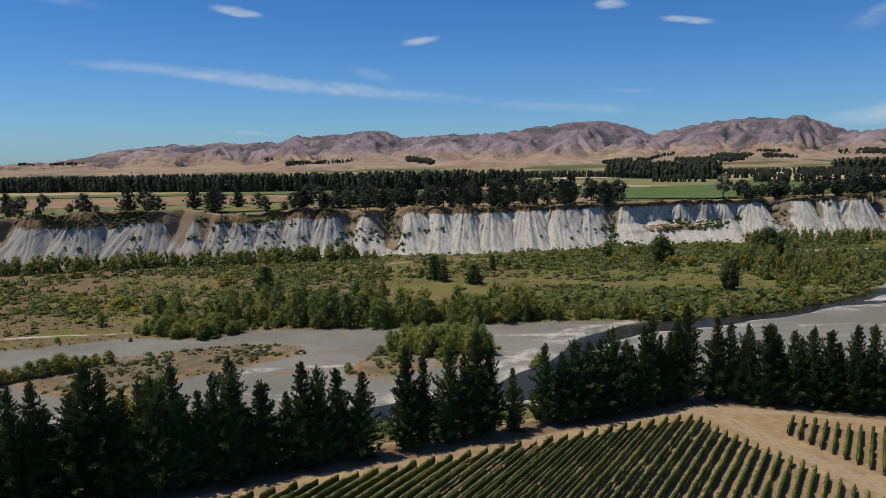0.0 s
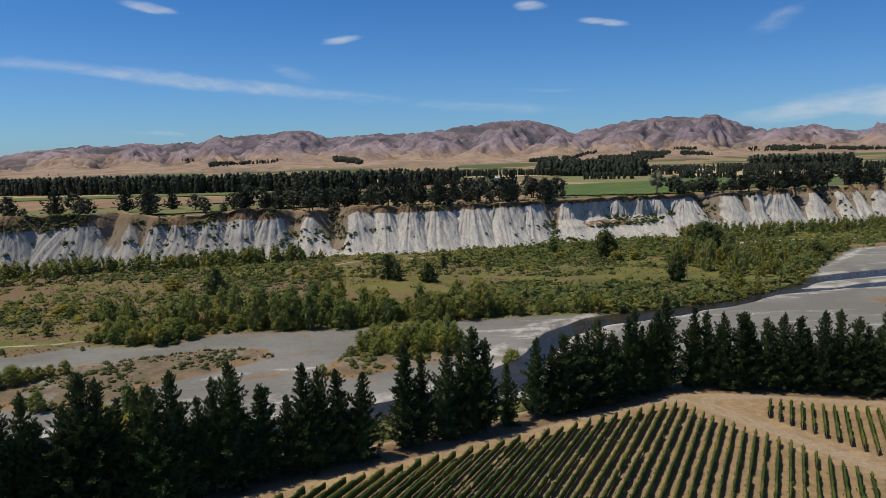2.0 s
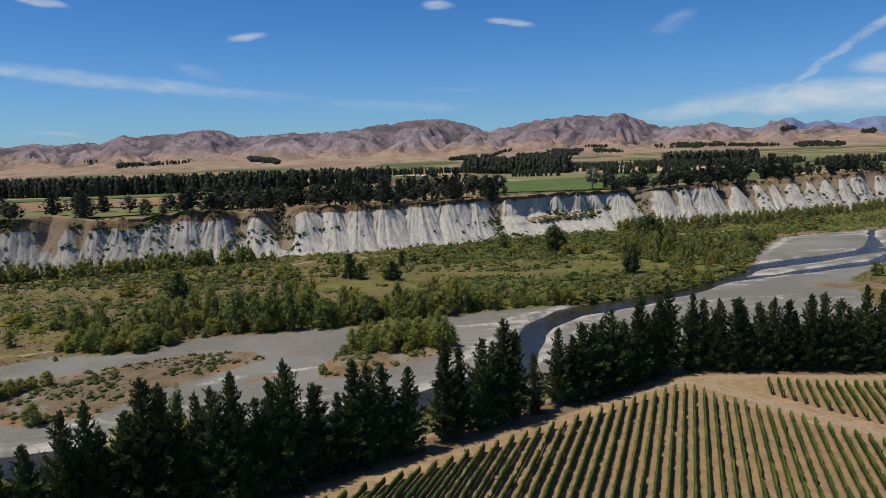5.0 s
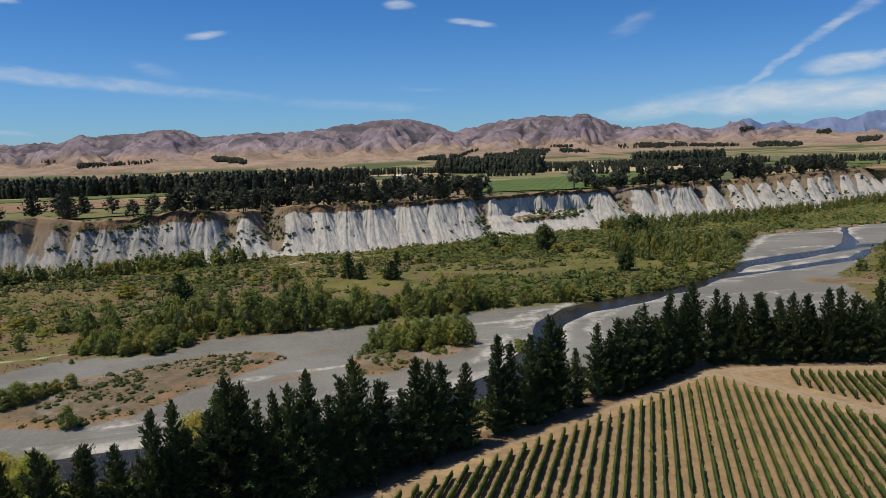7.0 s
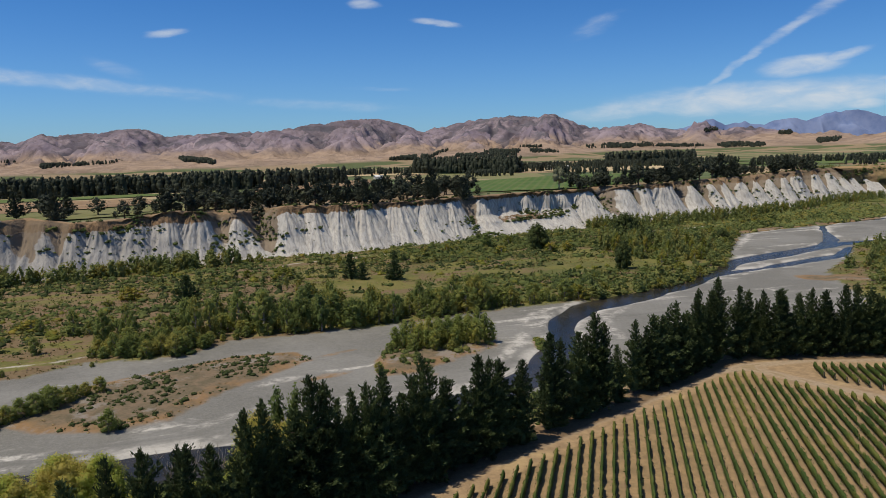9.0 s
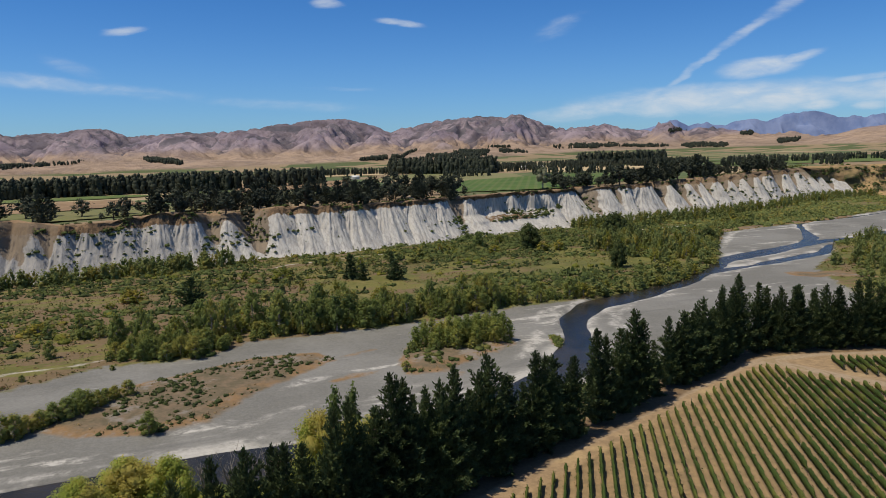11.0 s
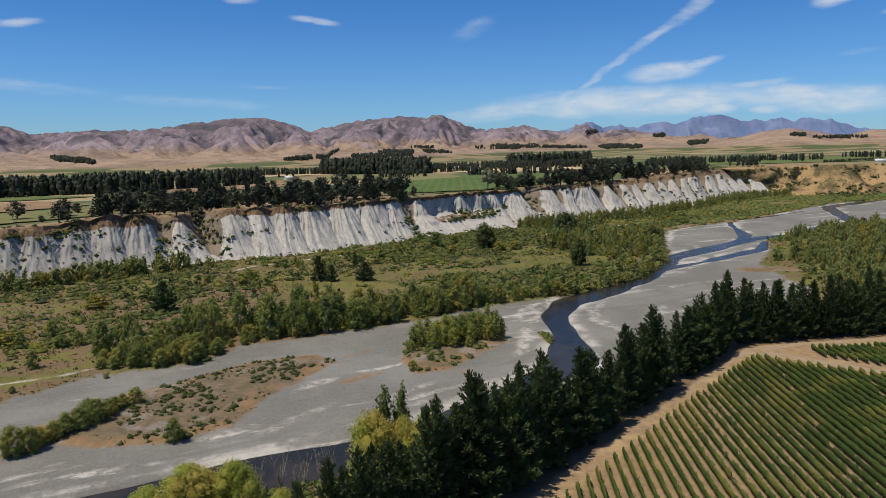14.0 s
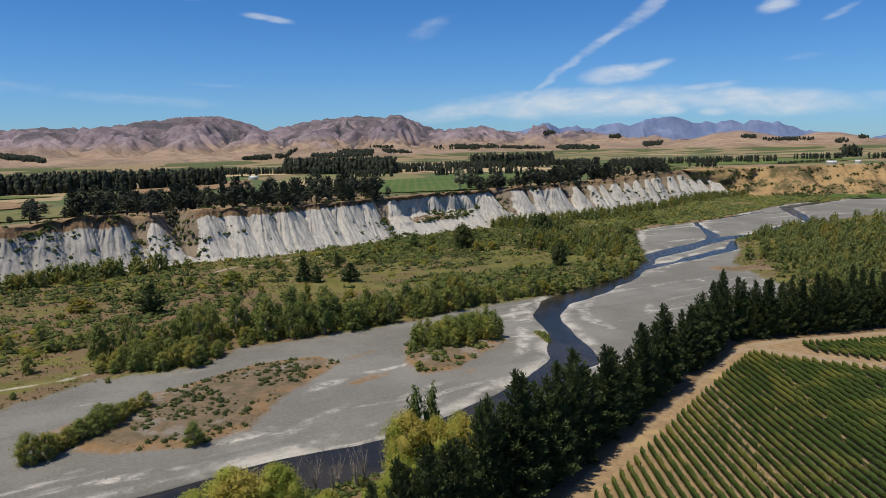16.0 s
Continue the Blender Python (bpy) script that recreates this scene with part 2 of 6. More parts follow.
    g.put(vor.inputs["Vector"], g.place(p, rot=(0, 0, radians(20)), scale=(0.0058, 0.0038, 0)))
    vor.inputs["Scale"].default_value = 1.0
    cell = g.node("ShaderNodeSeparateColor")
    g.put(cell.inputs[0], vor.outputs["Color"])
    pad = g.mix(g.ramp(g.math("SUBTRACT", cell.outputs[0], g.ramp(east.outputs[0], 230.0, 760.0, 0, 0.26)), 0.50, 0.51), (0.080, 0.112, 0.042), (0.24, 0.175, 0.105))
    pad = g.mix(g.ramp(g.math("SUBTRACT", cell.outputs[1], g.ramp(east.outputs[0], 230.0, 760.0, 0, 0.12)), 0.64, 0.65), pad, (0.34, 0.265, 0.155))
    pad = g.mix(g.ramp(cell.outputs[2], 0.72, 0.73), pad, (0.17, 0.17, 0.075))
    pad = g.mix(g.ramp(g.noise(p, 0.02, 5), 0.42, 0.7, 0, 0.5), pad, (0.22, 0.175, 0.10))
    c = g.mix(zone("upper", -1, 1, 0.2), c, pad)
    c = g.mix(g.math("MULTIPLY", zone("upper", -9, -3, 0.5), zone("upper", 22, 8, 0.8)), c, (0.255, 0.175, 0.105))
    # vineyard terrace: straw, dusty track, strips under the vines
    straw = g.mix(g.ramp(g.noise(p, 0.35, 5, 0.65), 0.35, 0.65), (0.31, 0.22, 0.125), (0.23, 0.162, 0.095))
    straw = g.mix(g.ramp(g.noise(p, 0.07, 3), 0.52, 0.66, 0, 0.7), straw, (0.38, 0.28, 0.145))
    c = g.mix(zone("near", -2, 2, 0.3), c, straw)
    row = g.node("ShaderNodeVectorMath", operation="DOT_PRODUCT")
    g.put(row.inputs[0], p)
    row.inputs[1].default_value = (ROW_N[0] / ROW_GAP, ROW_N[1] / ROW_GAP, 0)
    saw = g.math("ABSOLUTE", g.math("SUBTRACT", g.math("FRACT", g.math("ADD", row.outputs["Value"], 100.0)), 0.5))
    strip = g.ramp(g.math("MULTIPLY_ADD", small, 0.10, saw), 0.40, 0.48)
    soil = g.mix(strip, g.mix(g.ramp(g.noise(p, 0.25, 5, 0.7), 0.38, 0.62), (0.268, 0.188, 0.102), (0.20, 0.145, 0.082)), (0.15, 0.108, 0.068))
    c = g.mix(zone("vines", -0.6, 0.6, 0.08), c, soil)
    c = g.mix(zone("lane", -0.9, 0.9, 0.12), c, g.mix(g.ramp(g.attr("lane"), 1.0, 1.5, 0, 0.6), g.mix(small, (0.255, 0.195, 0.13), (0.34, 0.265, 0.18)), (0.24, 0.18, 0.095)))
    # needle litter, painted darker and wider to deepen the pines' shadow
    c = g.mix(g.math("MULTIPLY", zone("shaded_litter", -0.6, 1.6, 0.25), 0.85), c, g.mix(small, (0.085, 0.055, 0.030), (0.17, 0.112, 0.062)))
    c = g.mix(zone("brow", -0.1, 0.1, 0.004), c, g.mix(g.ramp(g.noise(p, 0.03, 5, 0.65), 0.4, 0.6), (0.34, 0.245, 0.13), (0.20, 0.165, 0.085)))
    c = g.mix(1.0, c, grain, "MULTIPLY")
    g.put(b.inputs["Base Color"], c)
    bump(g, b, g.math("ADD", small, g.math("MULTIPLY", mid, 2.0)), 0.12, 0.10)
    return m


def cliff_material():
    m, g, b, out = principled("pale_mudstone", 0.95, 0.1)
    p = g.pos()
    streak = g.noise(g.place(p, scale=(0.7, 0.3, 0.08)), 1.0, 6, 0.68, 0.5)
    blot = g.noise(p, 0.05, 5, 0.6)
    c = g.mix(g.ramp(streak, 0.34, 0.62), (0.318, 0.303, 0.274), (0.478, 0.456, 0.412))
    c = g.mix(g.ramp(blot, 0.52, 0.70, 0, 0.5), c, (0.40, 0.365, 0.315))
    c = g.mix(g.ramp(g.noise(p, 0.11, 4, 0.6), 0.56, 0.70, 0, 0.35), c, (0.31, 0.31, 0.315))
    # the west end stands in part shade, put into the colour as darker grey
    west = g.node("ShaderNodeSeparateXYZ")
    g.put(west.inputs[0], p)
    c = g.mix(g.ramp(g.math("MULTIPLY_ADD", blot, 160.0, west.outputs[0]), -50.0, 25.0, 0.85, 0), c, g.mix(streak, (0.20, 0.195, 0.185), (0.34, 0.325, 0.30)))
    rag = g.math("MULTIPLY_ADD", g.noise(g.place(p, scale=(1, 1, 0.35)), 0.2, 5, 0.65), 8.0, -4.0)
    soil = g.mix(g.ramp(g.noise(p, 0.3, 5, 0.7), 0.38, 0.62), (0.10, 0.068, 0.042), (0.215, 0.142, 0.082))
    c = g.mix(g.ramp(g.math("ADD", g.attr("below_top"), rag), 0.7, 1.4, 1, 0), c, soil)
    gl = g.math("MULTIPLY_ADD", g.noise(p, 0.13, 5, 0.65), 0.6, g.attr("gully"))
    c = g.mix(g.ramp(gl, 0.74, 0.84, 0, 0.85), c, g.mix(blot, (0.125, 0.092, 0.06), (0.215, 0.165, 0.112)))
    c = g.mix(g.ramp(g.noise(p, 1.3, 4, 0.7), 0.62, 0.75, 0, 0.25), c, (0.25, 0.235, 0.21))
    g.put(b.inputs["Base Color"], c)
    bump(g, b, g.math("ADD", streak, g.math("MULTIPLY", g.noise(p, 0.5, 5, 0.65), 0.4)), 0.75, 1.0)
    return m


def hill_material():
    m, g, b, out = principled("dry_hazy_tussock_hills", 1.0, 0.05)
    p = g.pos()
    n1, n2, n3 = g.noise(p, 0.0035, 6, 0.6), g.noise(p, 0.014, 6, 0.7), g.noise(g.place(p, scale=(1, 0.45, 1)), 0.03, 5, 0.7)
    # mauve: tussock brown with blue distance haze mixed into the colour
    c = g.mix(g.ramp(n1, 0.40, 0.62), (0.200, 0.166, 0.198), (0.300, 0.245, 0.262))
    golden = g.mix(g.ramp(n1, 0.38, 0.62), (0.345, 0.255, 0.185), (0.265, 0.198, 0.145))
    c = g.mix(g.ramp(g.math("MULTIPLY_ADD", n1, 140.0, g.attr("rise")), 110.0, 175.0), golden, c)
    # shade of the valley bottoms is put into the colour as dark blue-grey
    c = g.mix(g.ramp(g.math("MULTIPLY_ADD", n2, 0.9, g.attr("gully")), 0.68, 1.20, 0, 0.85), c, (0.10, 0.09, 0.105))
    # greyer haze tint, stronger towards the tops
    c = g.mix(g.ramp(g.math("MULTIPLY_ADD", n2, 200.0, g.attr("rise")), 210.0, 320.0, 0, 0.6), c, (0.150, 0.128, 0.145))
    c = g.mix(g.ramp(g.noise(p, 0.022, 6, 0.75), 0.50, 0.66, 0, 0.5), c, g.mix(1.0, c, (0.62, 0.60, 0.55), "MULTIPLY"))
    c = g.mix(g.ramp(n3, 0.52, 0.66, 0, 0.45), c, (0.135, 0.11, 0.108))
    # further fold shading, drawn into the colour as long noise streaks
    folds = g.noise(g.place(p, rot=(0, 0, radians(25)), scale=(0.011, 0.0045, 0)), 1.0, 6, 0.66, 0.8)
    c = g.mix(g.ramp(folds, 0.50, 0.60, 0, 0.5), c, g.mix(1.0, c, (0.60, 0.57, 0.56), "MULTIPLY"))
    bush = g.math("MULTIPLY", g.ramp(g.noise(p, 0.0052, 6, 0.68, 0.6), 0.52, 0.60), g.ramp(g.math("MULTIPLY_ADD", g.attr("gully"), 60.0, g.attr("rise")), 70.0, 130.0, 0, 0.75))
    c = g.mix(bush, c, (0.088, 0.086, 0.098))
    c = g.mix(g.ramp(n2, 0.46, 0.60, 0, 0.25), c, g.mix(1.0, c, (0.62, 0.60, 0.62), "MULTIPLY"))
    c = g.mix(g.ramp(g.math("MULTIPLY_ADD", n1, 10.0, g.attr("rise")), 13.0, 21.0, 0.95, 0), c, g.mix(g.ramp(g.noise(g.place(p, scale=(1, 1.6, 0)), 0.004, 1, 0.4), 0.50, 0.51), (0.085, 0.110, 0.046), (0.26, 0.20, 0.12)))
    g.put(b.inputs["Base Color"], c)
    bump(g, b, g.math("ADD", n2, g.math("MULTIPLY", n3, 0.7)), 0.9, 14.0)
    return m


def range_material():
    m, g, b, out = principled("haze_blue_range", 1.0, 0.05)
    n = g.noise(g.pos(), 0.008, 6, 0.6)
    # the blue of distance haze is painted into the rock's base colour
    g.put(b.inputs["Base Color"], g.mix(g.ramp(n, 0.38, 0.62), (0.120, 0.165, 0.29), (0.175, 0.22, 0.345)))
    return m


def water_material():
    m, g, b, out = principled("river_water", 0.16, 0.1)
    p = g.pos()
    g.put(b.inputs["Base Color"], g.mix(g.ramp(g.noise(p, 0.05, 3), 0.4, 0.6), (0.018, 0.018, 0.016), (0.036, 0.031, 0.024)))
    ripple = g.noise(g.place(p, rot=(0, 0, 0.5), scale=(0.5, 1.2, 1)), 1.2, 4, 0.6)
    bump(g, b, ripple, 0.45, 0.3)
    return m


def field_material(name, a, c, stripe=0.0, turn=0.0):
    m, g, b, out = principled(name, 1.0, 0.1)
    p = g.pos()
    n = g.noise(p, 0.03, 5, 0.6)
    col = g.mix(g.ramp(n, 0.35, 0.65), a, c)
    if stripe:
        s = g.node("ShaderNodeSeparateXYZ")
        g.put(s.inputs[0], g.place(p, rot=(0, 0, turn)))
        k = g.math("SINE", g.math("MULTIPLY", s.outputs[0], 6.283 / stripe))
        col = g.mix(g.ramp(k, -0.2, 0.9, 0, 0.22), col, (0.20, 0.17, 0.09))
    g.put(b.inputs["Base Color"], col)
    bump(g, b, g.noise(p, 0.5, 4), 0.4, 0.3)
    return m


# ---- plan of the valley ----
ROW_D = Vector((-0.5218, -0.8531))
ROW_N = Vector((0.8531, -0.5218))
ROW_GAP = 2.326
PINE_X, PINE_Y = [-900, -148.8, -56.7, 68, 130.4, 371.7, 1200], [-226, 92.1, 130.8, 184.3, 164.6, 80.2, -190]
CLIFF_X = [-5000, -2000, -826.5, -372.2, -185.1, -106, -23.7, 8.9, 90, 191.3, 258.7, 358.8, 494.6, 619.4, 739.7, 795.5, 948.1, 1100, 1900, 5000]
CLIFF_Y = [-1700, -350, 249.5, 419, 500.3, 517.5, 538.8, 539, 562.9, 601, 607.4, 618.3, 660.4, 717.9, 751.4, 730, 637.5, 480, 250, -300]
NORTH_BANK = [(-758.1, 32.8), (-291.2, 227.6), (-149.2, 257.3), (-120.4, 270.3), (-87.2, 268.4), (-75.6, 283.4), (-44.1, 283.7), (-0.5, 286.5), (41.5, 295.2), (77.8, 296.3), (114.6, 304.6), (149.3, 315.7), (206.3, 350.2), (235.4, 381.2), (254.4, 405.2), (320, 472.9), (407.2, 492.8), (476.2, 509), (692, 576.9), (906.5, 594.8)]
SOUTH_BANK = [(902.4, 527), (791.3, 510), (672.4, 447.8), (459.1, 420.1), (337.2, 386.2), (300.5, 354), (242, 315.9), (222.2, 290.1), (194.4, 246.1), (137.4, 204.6), (91.7, 195.7), (54.7, 203.8), (-0.5, 186.3), (-57.1, 166.2), (-145.6, 159.9), (-302.8, 93.5), (-788.9, -110.4)]
DRY_BAR = [(-142.7, 225.5), (-124.6, 210.1), (-106.2, 203.5), (-92.6, 207.7), (-76.8, 227), (-61.5, 239.5), (-48.3, 249.2), (-52.8, 260.4), (-74.1, 263.2), (-99, 252.4), (-115.5, 246.7), (-134.4, 234.5)]
TREE_BAR = [(-31.9, 222.7), (-18.9, 222.3), (-0.5, 233.1), (14.1, 240.1), (21.3, 256.4), (1.3, 262.2), (-18.8, 256.4), (-28, 242)]
CHANNELS = [[(822.4, 592.4, 7.2), (649.9, 553.7, 7.4), (579.7, 492.5, 8.4), (518.1, 436.4, 6.3), (454.4, 426.4, 4.8), (390.7, 403.9, 4.5), (334.1, 399.8, 6.5), (298.5, 387.7, 6.5), (222.3, 365, 7.9), (173.3, 337.6, 10.7), (143, 318.2, 12.2), (105.2, 297.8, 11.0), (76.3, 286.7, 8.2), (55.3, 267.5, 6.4), (40.4, 239.7, 6.2), (21.6, 210.5, 8.0), (-19.1, 190.4, 7.5), (-60.7, 175.9, 9.4), (-124.8, 176, 11.3), (-258, 135, 13), (-783.5, -85.7, 14.8)], [(580.5, 534.1, 3), (538.5, 523.6, 2.3), (496.1, 513.5, 2.3), (449.1, 504.9, 2), (422.7, 494.2, 2.4), (404.8, 476.7, 3.6), (381.6, 450.1, 4.1), (355.5, 421.2, 3.7), (324.9, 398, 4.2)], [(337.2, 386.2, 2.9), (299.2, 359.6, 4.2), (252.7, 348.3, 4.3), (221.9, 340.5, 3), (187.5, 333.5, 3), (161.7, 327.5, 3.5)]]
PATCHES = [[(-54.2, 226.6, 0.5), (-46.7, 229.6, 1.5), (-39.3, 230.3, 0.3)], [(-17.1, 217.6, 0.6), (-13.4, 218.5, 0.3)], [(29.6, 234.4, 0.9), (32.7, 241.7, 1.5), (33.1, 245.3, 0.4)], [(-48.3, 251, 0.1), (-33.4, 256, 0.3)], [(220.8, 305.4, 7), (232.8, 292.9, 7.9), (237.9, 280.8, 5.2)], [(322.3, 480.3, 4.1), (384, 497.1, 7.2), (450.2, 510, 6.3), (518, 525.7, 4.6)]]
SILT = [[(-87.1, 197.9, 0.5), (-75.4, 205.1, 1.5), (-62, 211.3, 0.4)], [(-71.2, 225.8, 0.3), (-62.6, 230.2, 2), (-54.2, 231.8, 0.6)], [(-48.9, 206.2, 0.3), (-39.5, 210.7, 1.7), (-28.3, 213.2, 0.3)], [(-32.2, 196.3, 0.2), (-23.7, 200.9, 1.4), (-7.9, 207.2, 0.7)], [(7.7, 223.7, 0.9), (15, 230, 2.2), (22.3, 239.1, 2.4), (33.9, 256.1, 1.8)], [(39.1, 271.3, 1.6), (49.7, 281.8, 2.3), (63.8, 291.2, 1.3)], [(93.7, 244.9, 0.4), (101.6, 251.2, 1.8), (111.1, 261, 0.5)], [(63.2, 235.9, 1.8), (66.4, 252.2, 2.5), (75.1, 266.4, 2), (92.6, 278.7, 0.9)], [(-114.4, 193.2, 0.5), (-95, 189.5, 0.8), (-66.2, 192.4, 0.6), (-37.7, 200.3, 0.5)], [(-144.4, 188.9, 0.9), (-104.8, 187, 0.8), (-56.8, 186.4, 0.5)], [(132.2, 306.3, 0.9), (166.4, 323.3, 1.7), (200.4, 336.9, 0.9)], [(254.7, 402, 0.8), (289.1, 434.9, 2.5), (323.9, 468.4, 2.5), (369.3, 486, 1.6)]]
WASH = [[(172, 501, 1), (208, 506, 2.6), (257, 517, 3.4), (296, 523, 3.0), (339, 533, 2.4), (366, 519, 1.5)],
        [(59.5, 494.4, 0.5), (7.2, 483, 1.2), (-28.9, 472.2, 1.2), (-40.9, 459.2, 0.7), (-46.5, 448.6, -0.5)], [(-210.2, 258.9, 0.6), (-148.2, 276.7, 1.3), (-132.9, 275.4, 1.3), (-118.4, 280.9, 0.2)]]
VINE_BLOCK = [(-110.4, 97.4), (-49.1, 122.8), (16.4, 151.5), (53.6, 166.9), (60.5, 168.2), (62.6, 158.8), (67.5, 149.3), (73.4, 138.3), (79, 124.4), (100.3, 73.3), (-111.2, 71.6)]
VINE_BLOCK_2 = [(81.1, 166.6), (77.1, 158.5), (82.8, 144.7), (88.6, 132.3), (95.7, 116.1), (115.5, 73.4), (223.1, 74.2), (220.8, 108.6), (110.1, 155.2), (95.8, 160.1)]
LANE = [[(-115.9, 102.4, 1.5), (-48, 130.7, 1.5), (18.2, 158.6, 1.7), (55.3, 173.9, 2), (65.5, 174, 2.4), (70.5, 159.8, 2.2), (75.5, 147.5, 2), (84.7, 125.5, 1.8), (114.2, 58.2, 1.8)], [(65.5, 174.9, 2.2), (83.2, 173.2, 1.8), (130.6, 156.9, 1.5), (280.3, 101.1, 1.4)]]


def smooth(a):
    a = np.clip(a, 0, 1)
    return a * a * (3 - 2 * a)


def inside(px, py, poly):
    """Distance to the edge of a plan outline, positive within it."""
    best, odd = np.full(px.shape, 1e9), np.zeros(px.shape, bool)
    for (ax, ay), (bx, by) in zip(poly, poly[1:] + poly[:1]):
        ex, ey = bx - ax, by - ay
        t = np.clip(((px - ax) * ex + (py - ay) * ey) / (ex * ex + ey * ey + 1e-9), 0, 1)
        best = np.minimum(best, np.hypot(px - ax - t * ex, py - ay - t * ey))
        cross = ((ay > py) != (by > py)) & (px < ex * (py - ay) / (ey if ey else 1e-9) + ax)
        odd ^= cross
    return np.where(odd, best, -best)


def along(px, py, lines):
    """Distance within a line of varying half width, positive within it."""
    best = np.full(px.shape, -1e9)
    for line in lines:
        for (ax, ay, aw), (bx, by, bw) in zip(line, line[1:]):
            ex, ey = bx - ax, by - ay
            t = np.clip(((px - ax) * ex + (py - ay) * ey) / (ex * ex + ey * ey), 0, 1)
            best = np.maximum(best, aw + t * (bw - aw) - np.hypot(px - ax - t * ex, py - ay - t * ey))
    return best


TABLE = np.random.RandomState(7).rand(256, 256)


def vnoise(x, y):
    """Smooth value noise, 0 to 1."""
    xi, yi = np.floor(x).astype(int), np.floor(y).astype(int)
    fx, fy = smooth(x - xi), smooth(y - yi)
    a, b = TABLE[xi % 256, yi % 256], TABLE[(xi + 1) % 256, yi % 256]
    c, d = TABLE[xi % 256, (yi + 1) % 256], TABLE[(xi + 1) % 256, (yi + 1) % 256]
    return (a + (b - a) * fx) * (1 - fy) + (c + (d - c) * fx) * fy


def fractal(x, y, octaves=4):
    s, k, total = 0.0, 1.0, 0.0
    for i in range(octaves):
        s = s + k * vnoise(x * 2 ** i + 17.3 * i, y * 2 ** i + 5.1 * i)
        total += k
        k *= 0.5
    return s / total


def terrace_z(x):
    return 23.6 + 0.0143 * np.clip(x, -900, 2400)


RISE_X = [-392.7, -301.7, -240.2, -184.1, -162.5, -139.4, -123.9, -97.1, -81.2, -67.3, -44.1, -22.9, 16.3, 60.4, 105, 151.7, 235.8]
RISE_Z = [3.4, 6.9, 9, 7.7, 3.4, 2.9, 3.9, 6.5, 4.3, 2.1, 0.4, 4.7, 2.8, 1.5, 1.4, 0.5, 0]


def rim_rise(x):
    """Soil mounds that crown the buttresses, above the terrace."""
    return np.interp(x, RISE_X, RISE_Z)


NOTCHES = [-942.1, -895.5, -843.7, -789, -739.8, -691.8, -633.1, -587.3, -537, -487.8, -445, -403.1, -367.1, -331.6, -301.7, -281.3, -250.4, -220.5, -185.1, -167.2, -152.3, -129.4, -114.9, -93.6, -69.9, -40.6, -12, 6.4, 27, 50.7, 77.2, 105.8, 133.1, 163.2, 186, 209, 228.9, 245, 283.1, 316.4, 336.9, 374.9, 412, 437.3, 461, 494.6, 523.2, 558.7, 590.9, 632.5, 672.7, 707.5, 727.6, 745.9, 771.1]
RAVINES = [(-185.1, 10, 13), (-167.2, 7, 7), (-71.6, 6.8, 9.7), (-43.2, 11, 27.3), (133.1, 12.9, 8.8), (283.1, 11.7, 15.8), (316.4, 5.4, 6.2), (374.9, 9.2, 8.8), (412, 13, 15.8), (437.3, 6.1, 7.9), (461, 12.8, 15), (494.6, 9, 10.6), (523.2, 14.9, 15), (558.7, 11.7, 12.3), (590.9, 14.4, 14.1), (632.5, 12.9, 13.2), (672.7, 15.5, 14.1), (707.5, 13.9, 13.2), (727.6, 13.7, 13.2), (756.7, 20.4, 14.1), (-280.2, 9.1, 7.9)]  # x, width, depth


def buttress(x):
    """For places along the cliff: how far from the middle of its buttress (-1 to 1), the buttress's half width, and the depth of the notch beside it."""
    e = np.array(NOTCHES, float)
    x = np.asarray(x, float) + 5 * (vnoise(np.asarray(x) / 13, np.asarray(x) * 0 + 3) - 0.5)
    i = np.clip(np.searchsorted(e, x) - 1, 0, len(e) - 2)
    half = (e[i + 1] - e[i]) / 2
    c = np.clip((x - e[i]) / half - 1, -1, 1)
    depth = np.array([0.6 + 2.6 * vnoise(np.array([k * 0.37]), np.array([1.0]))[0] for k in e])
    return c, half, np.where(c < 0, depth[i], depth[i + 1])


def gully(x):
    """How far the cliff's rim is cut back, in metres."""
    c, half, depth = buttress(x)
    return 1.5 * depth * np.abs(c) ** 1.15 + ravine(x, 1.0)


def ravine(x, v):
    """Depth of the large ravines; they open upwards and slant as they fall. v: 0 at the foot, 1 at the rim."""
    g = 0.0
    for cx, width, depth in RAVINES:
        g = g + depth * (0.12 + 0.88 * v) * np.exp(-np.abs((x - cx - 9 * (1 - v)) / (width * (0.25 + 0.8 * v))) ** 1.6)
    return g


def rim(x):
    return np.interp(x, CLIFF_X, CLIFF_Y) + np.where((x > -880) & (x < 762), gully(x), 0)


def river_z(x, y):
    """The gravel's general level, which climbs gently up the valley."""
    return -5.7 + 0.009 * (np.clip(y, 60, 560) - 200) - 0.004 * np.clip(x, 0, 900)


def flood_z(x, y):
    """Ground below the cliff, before the channels are cut."""
    yc = np.interp(x, CLIFF_X, CLIFF_Y)
    back = yc - y
    return -4.4 - 0.5 * smooth((90 - back) / 60) + 0.8 * (fractal(x / 40, y / 40) - 0.5)


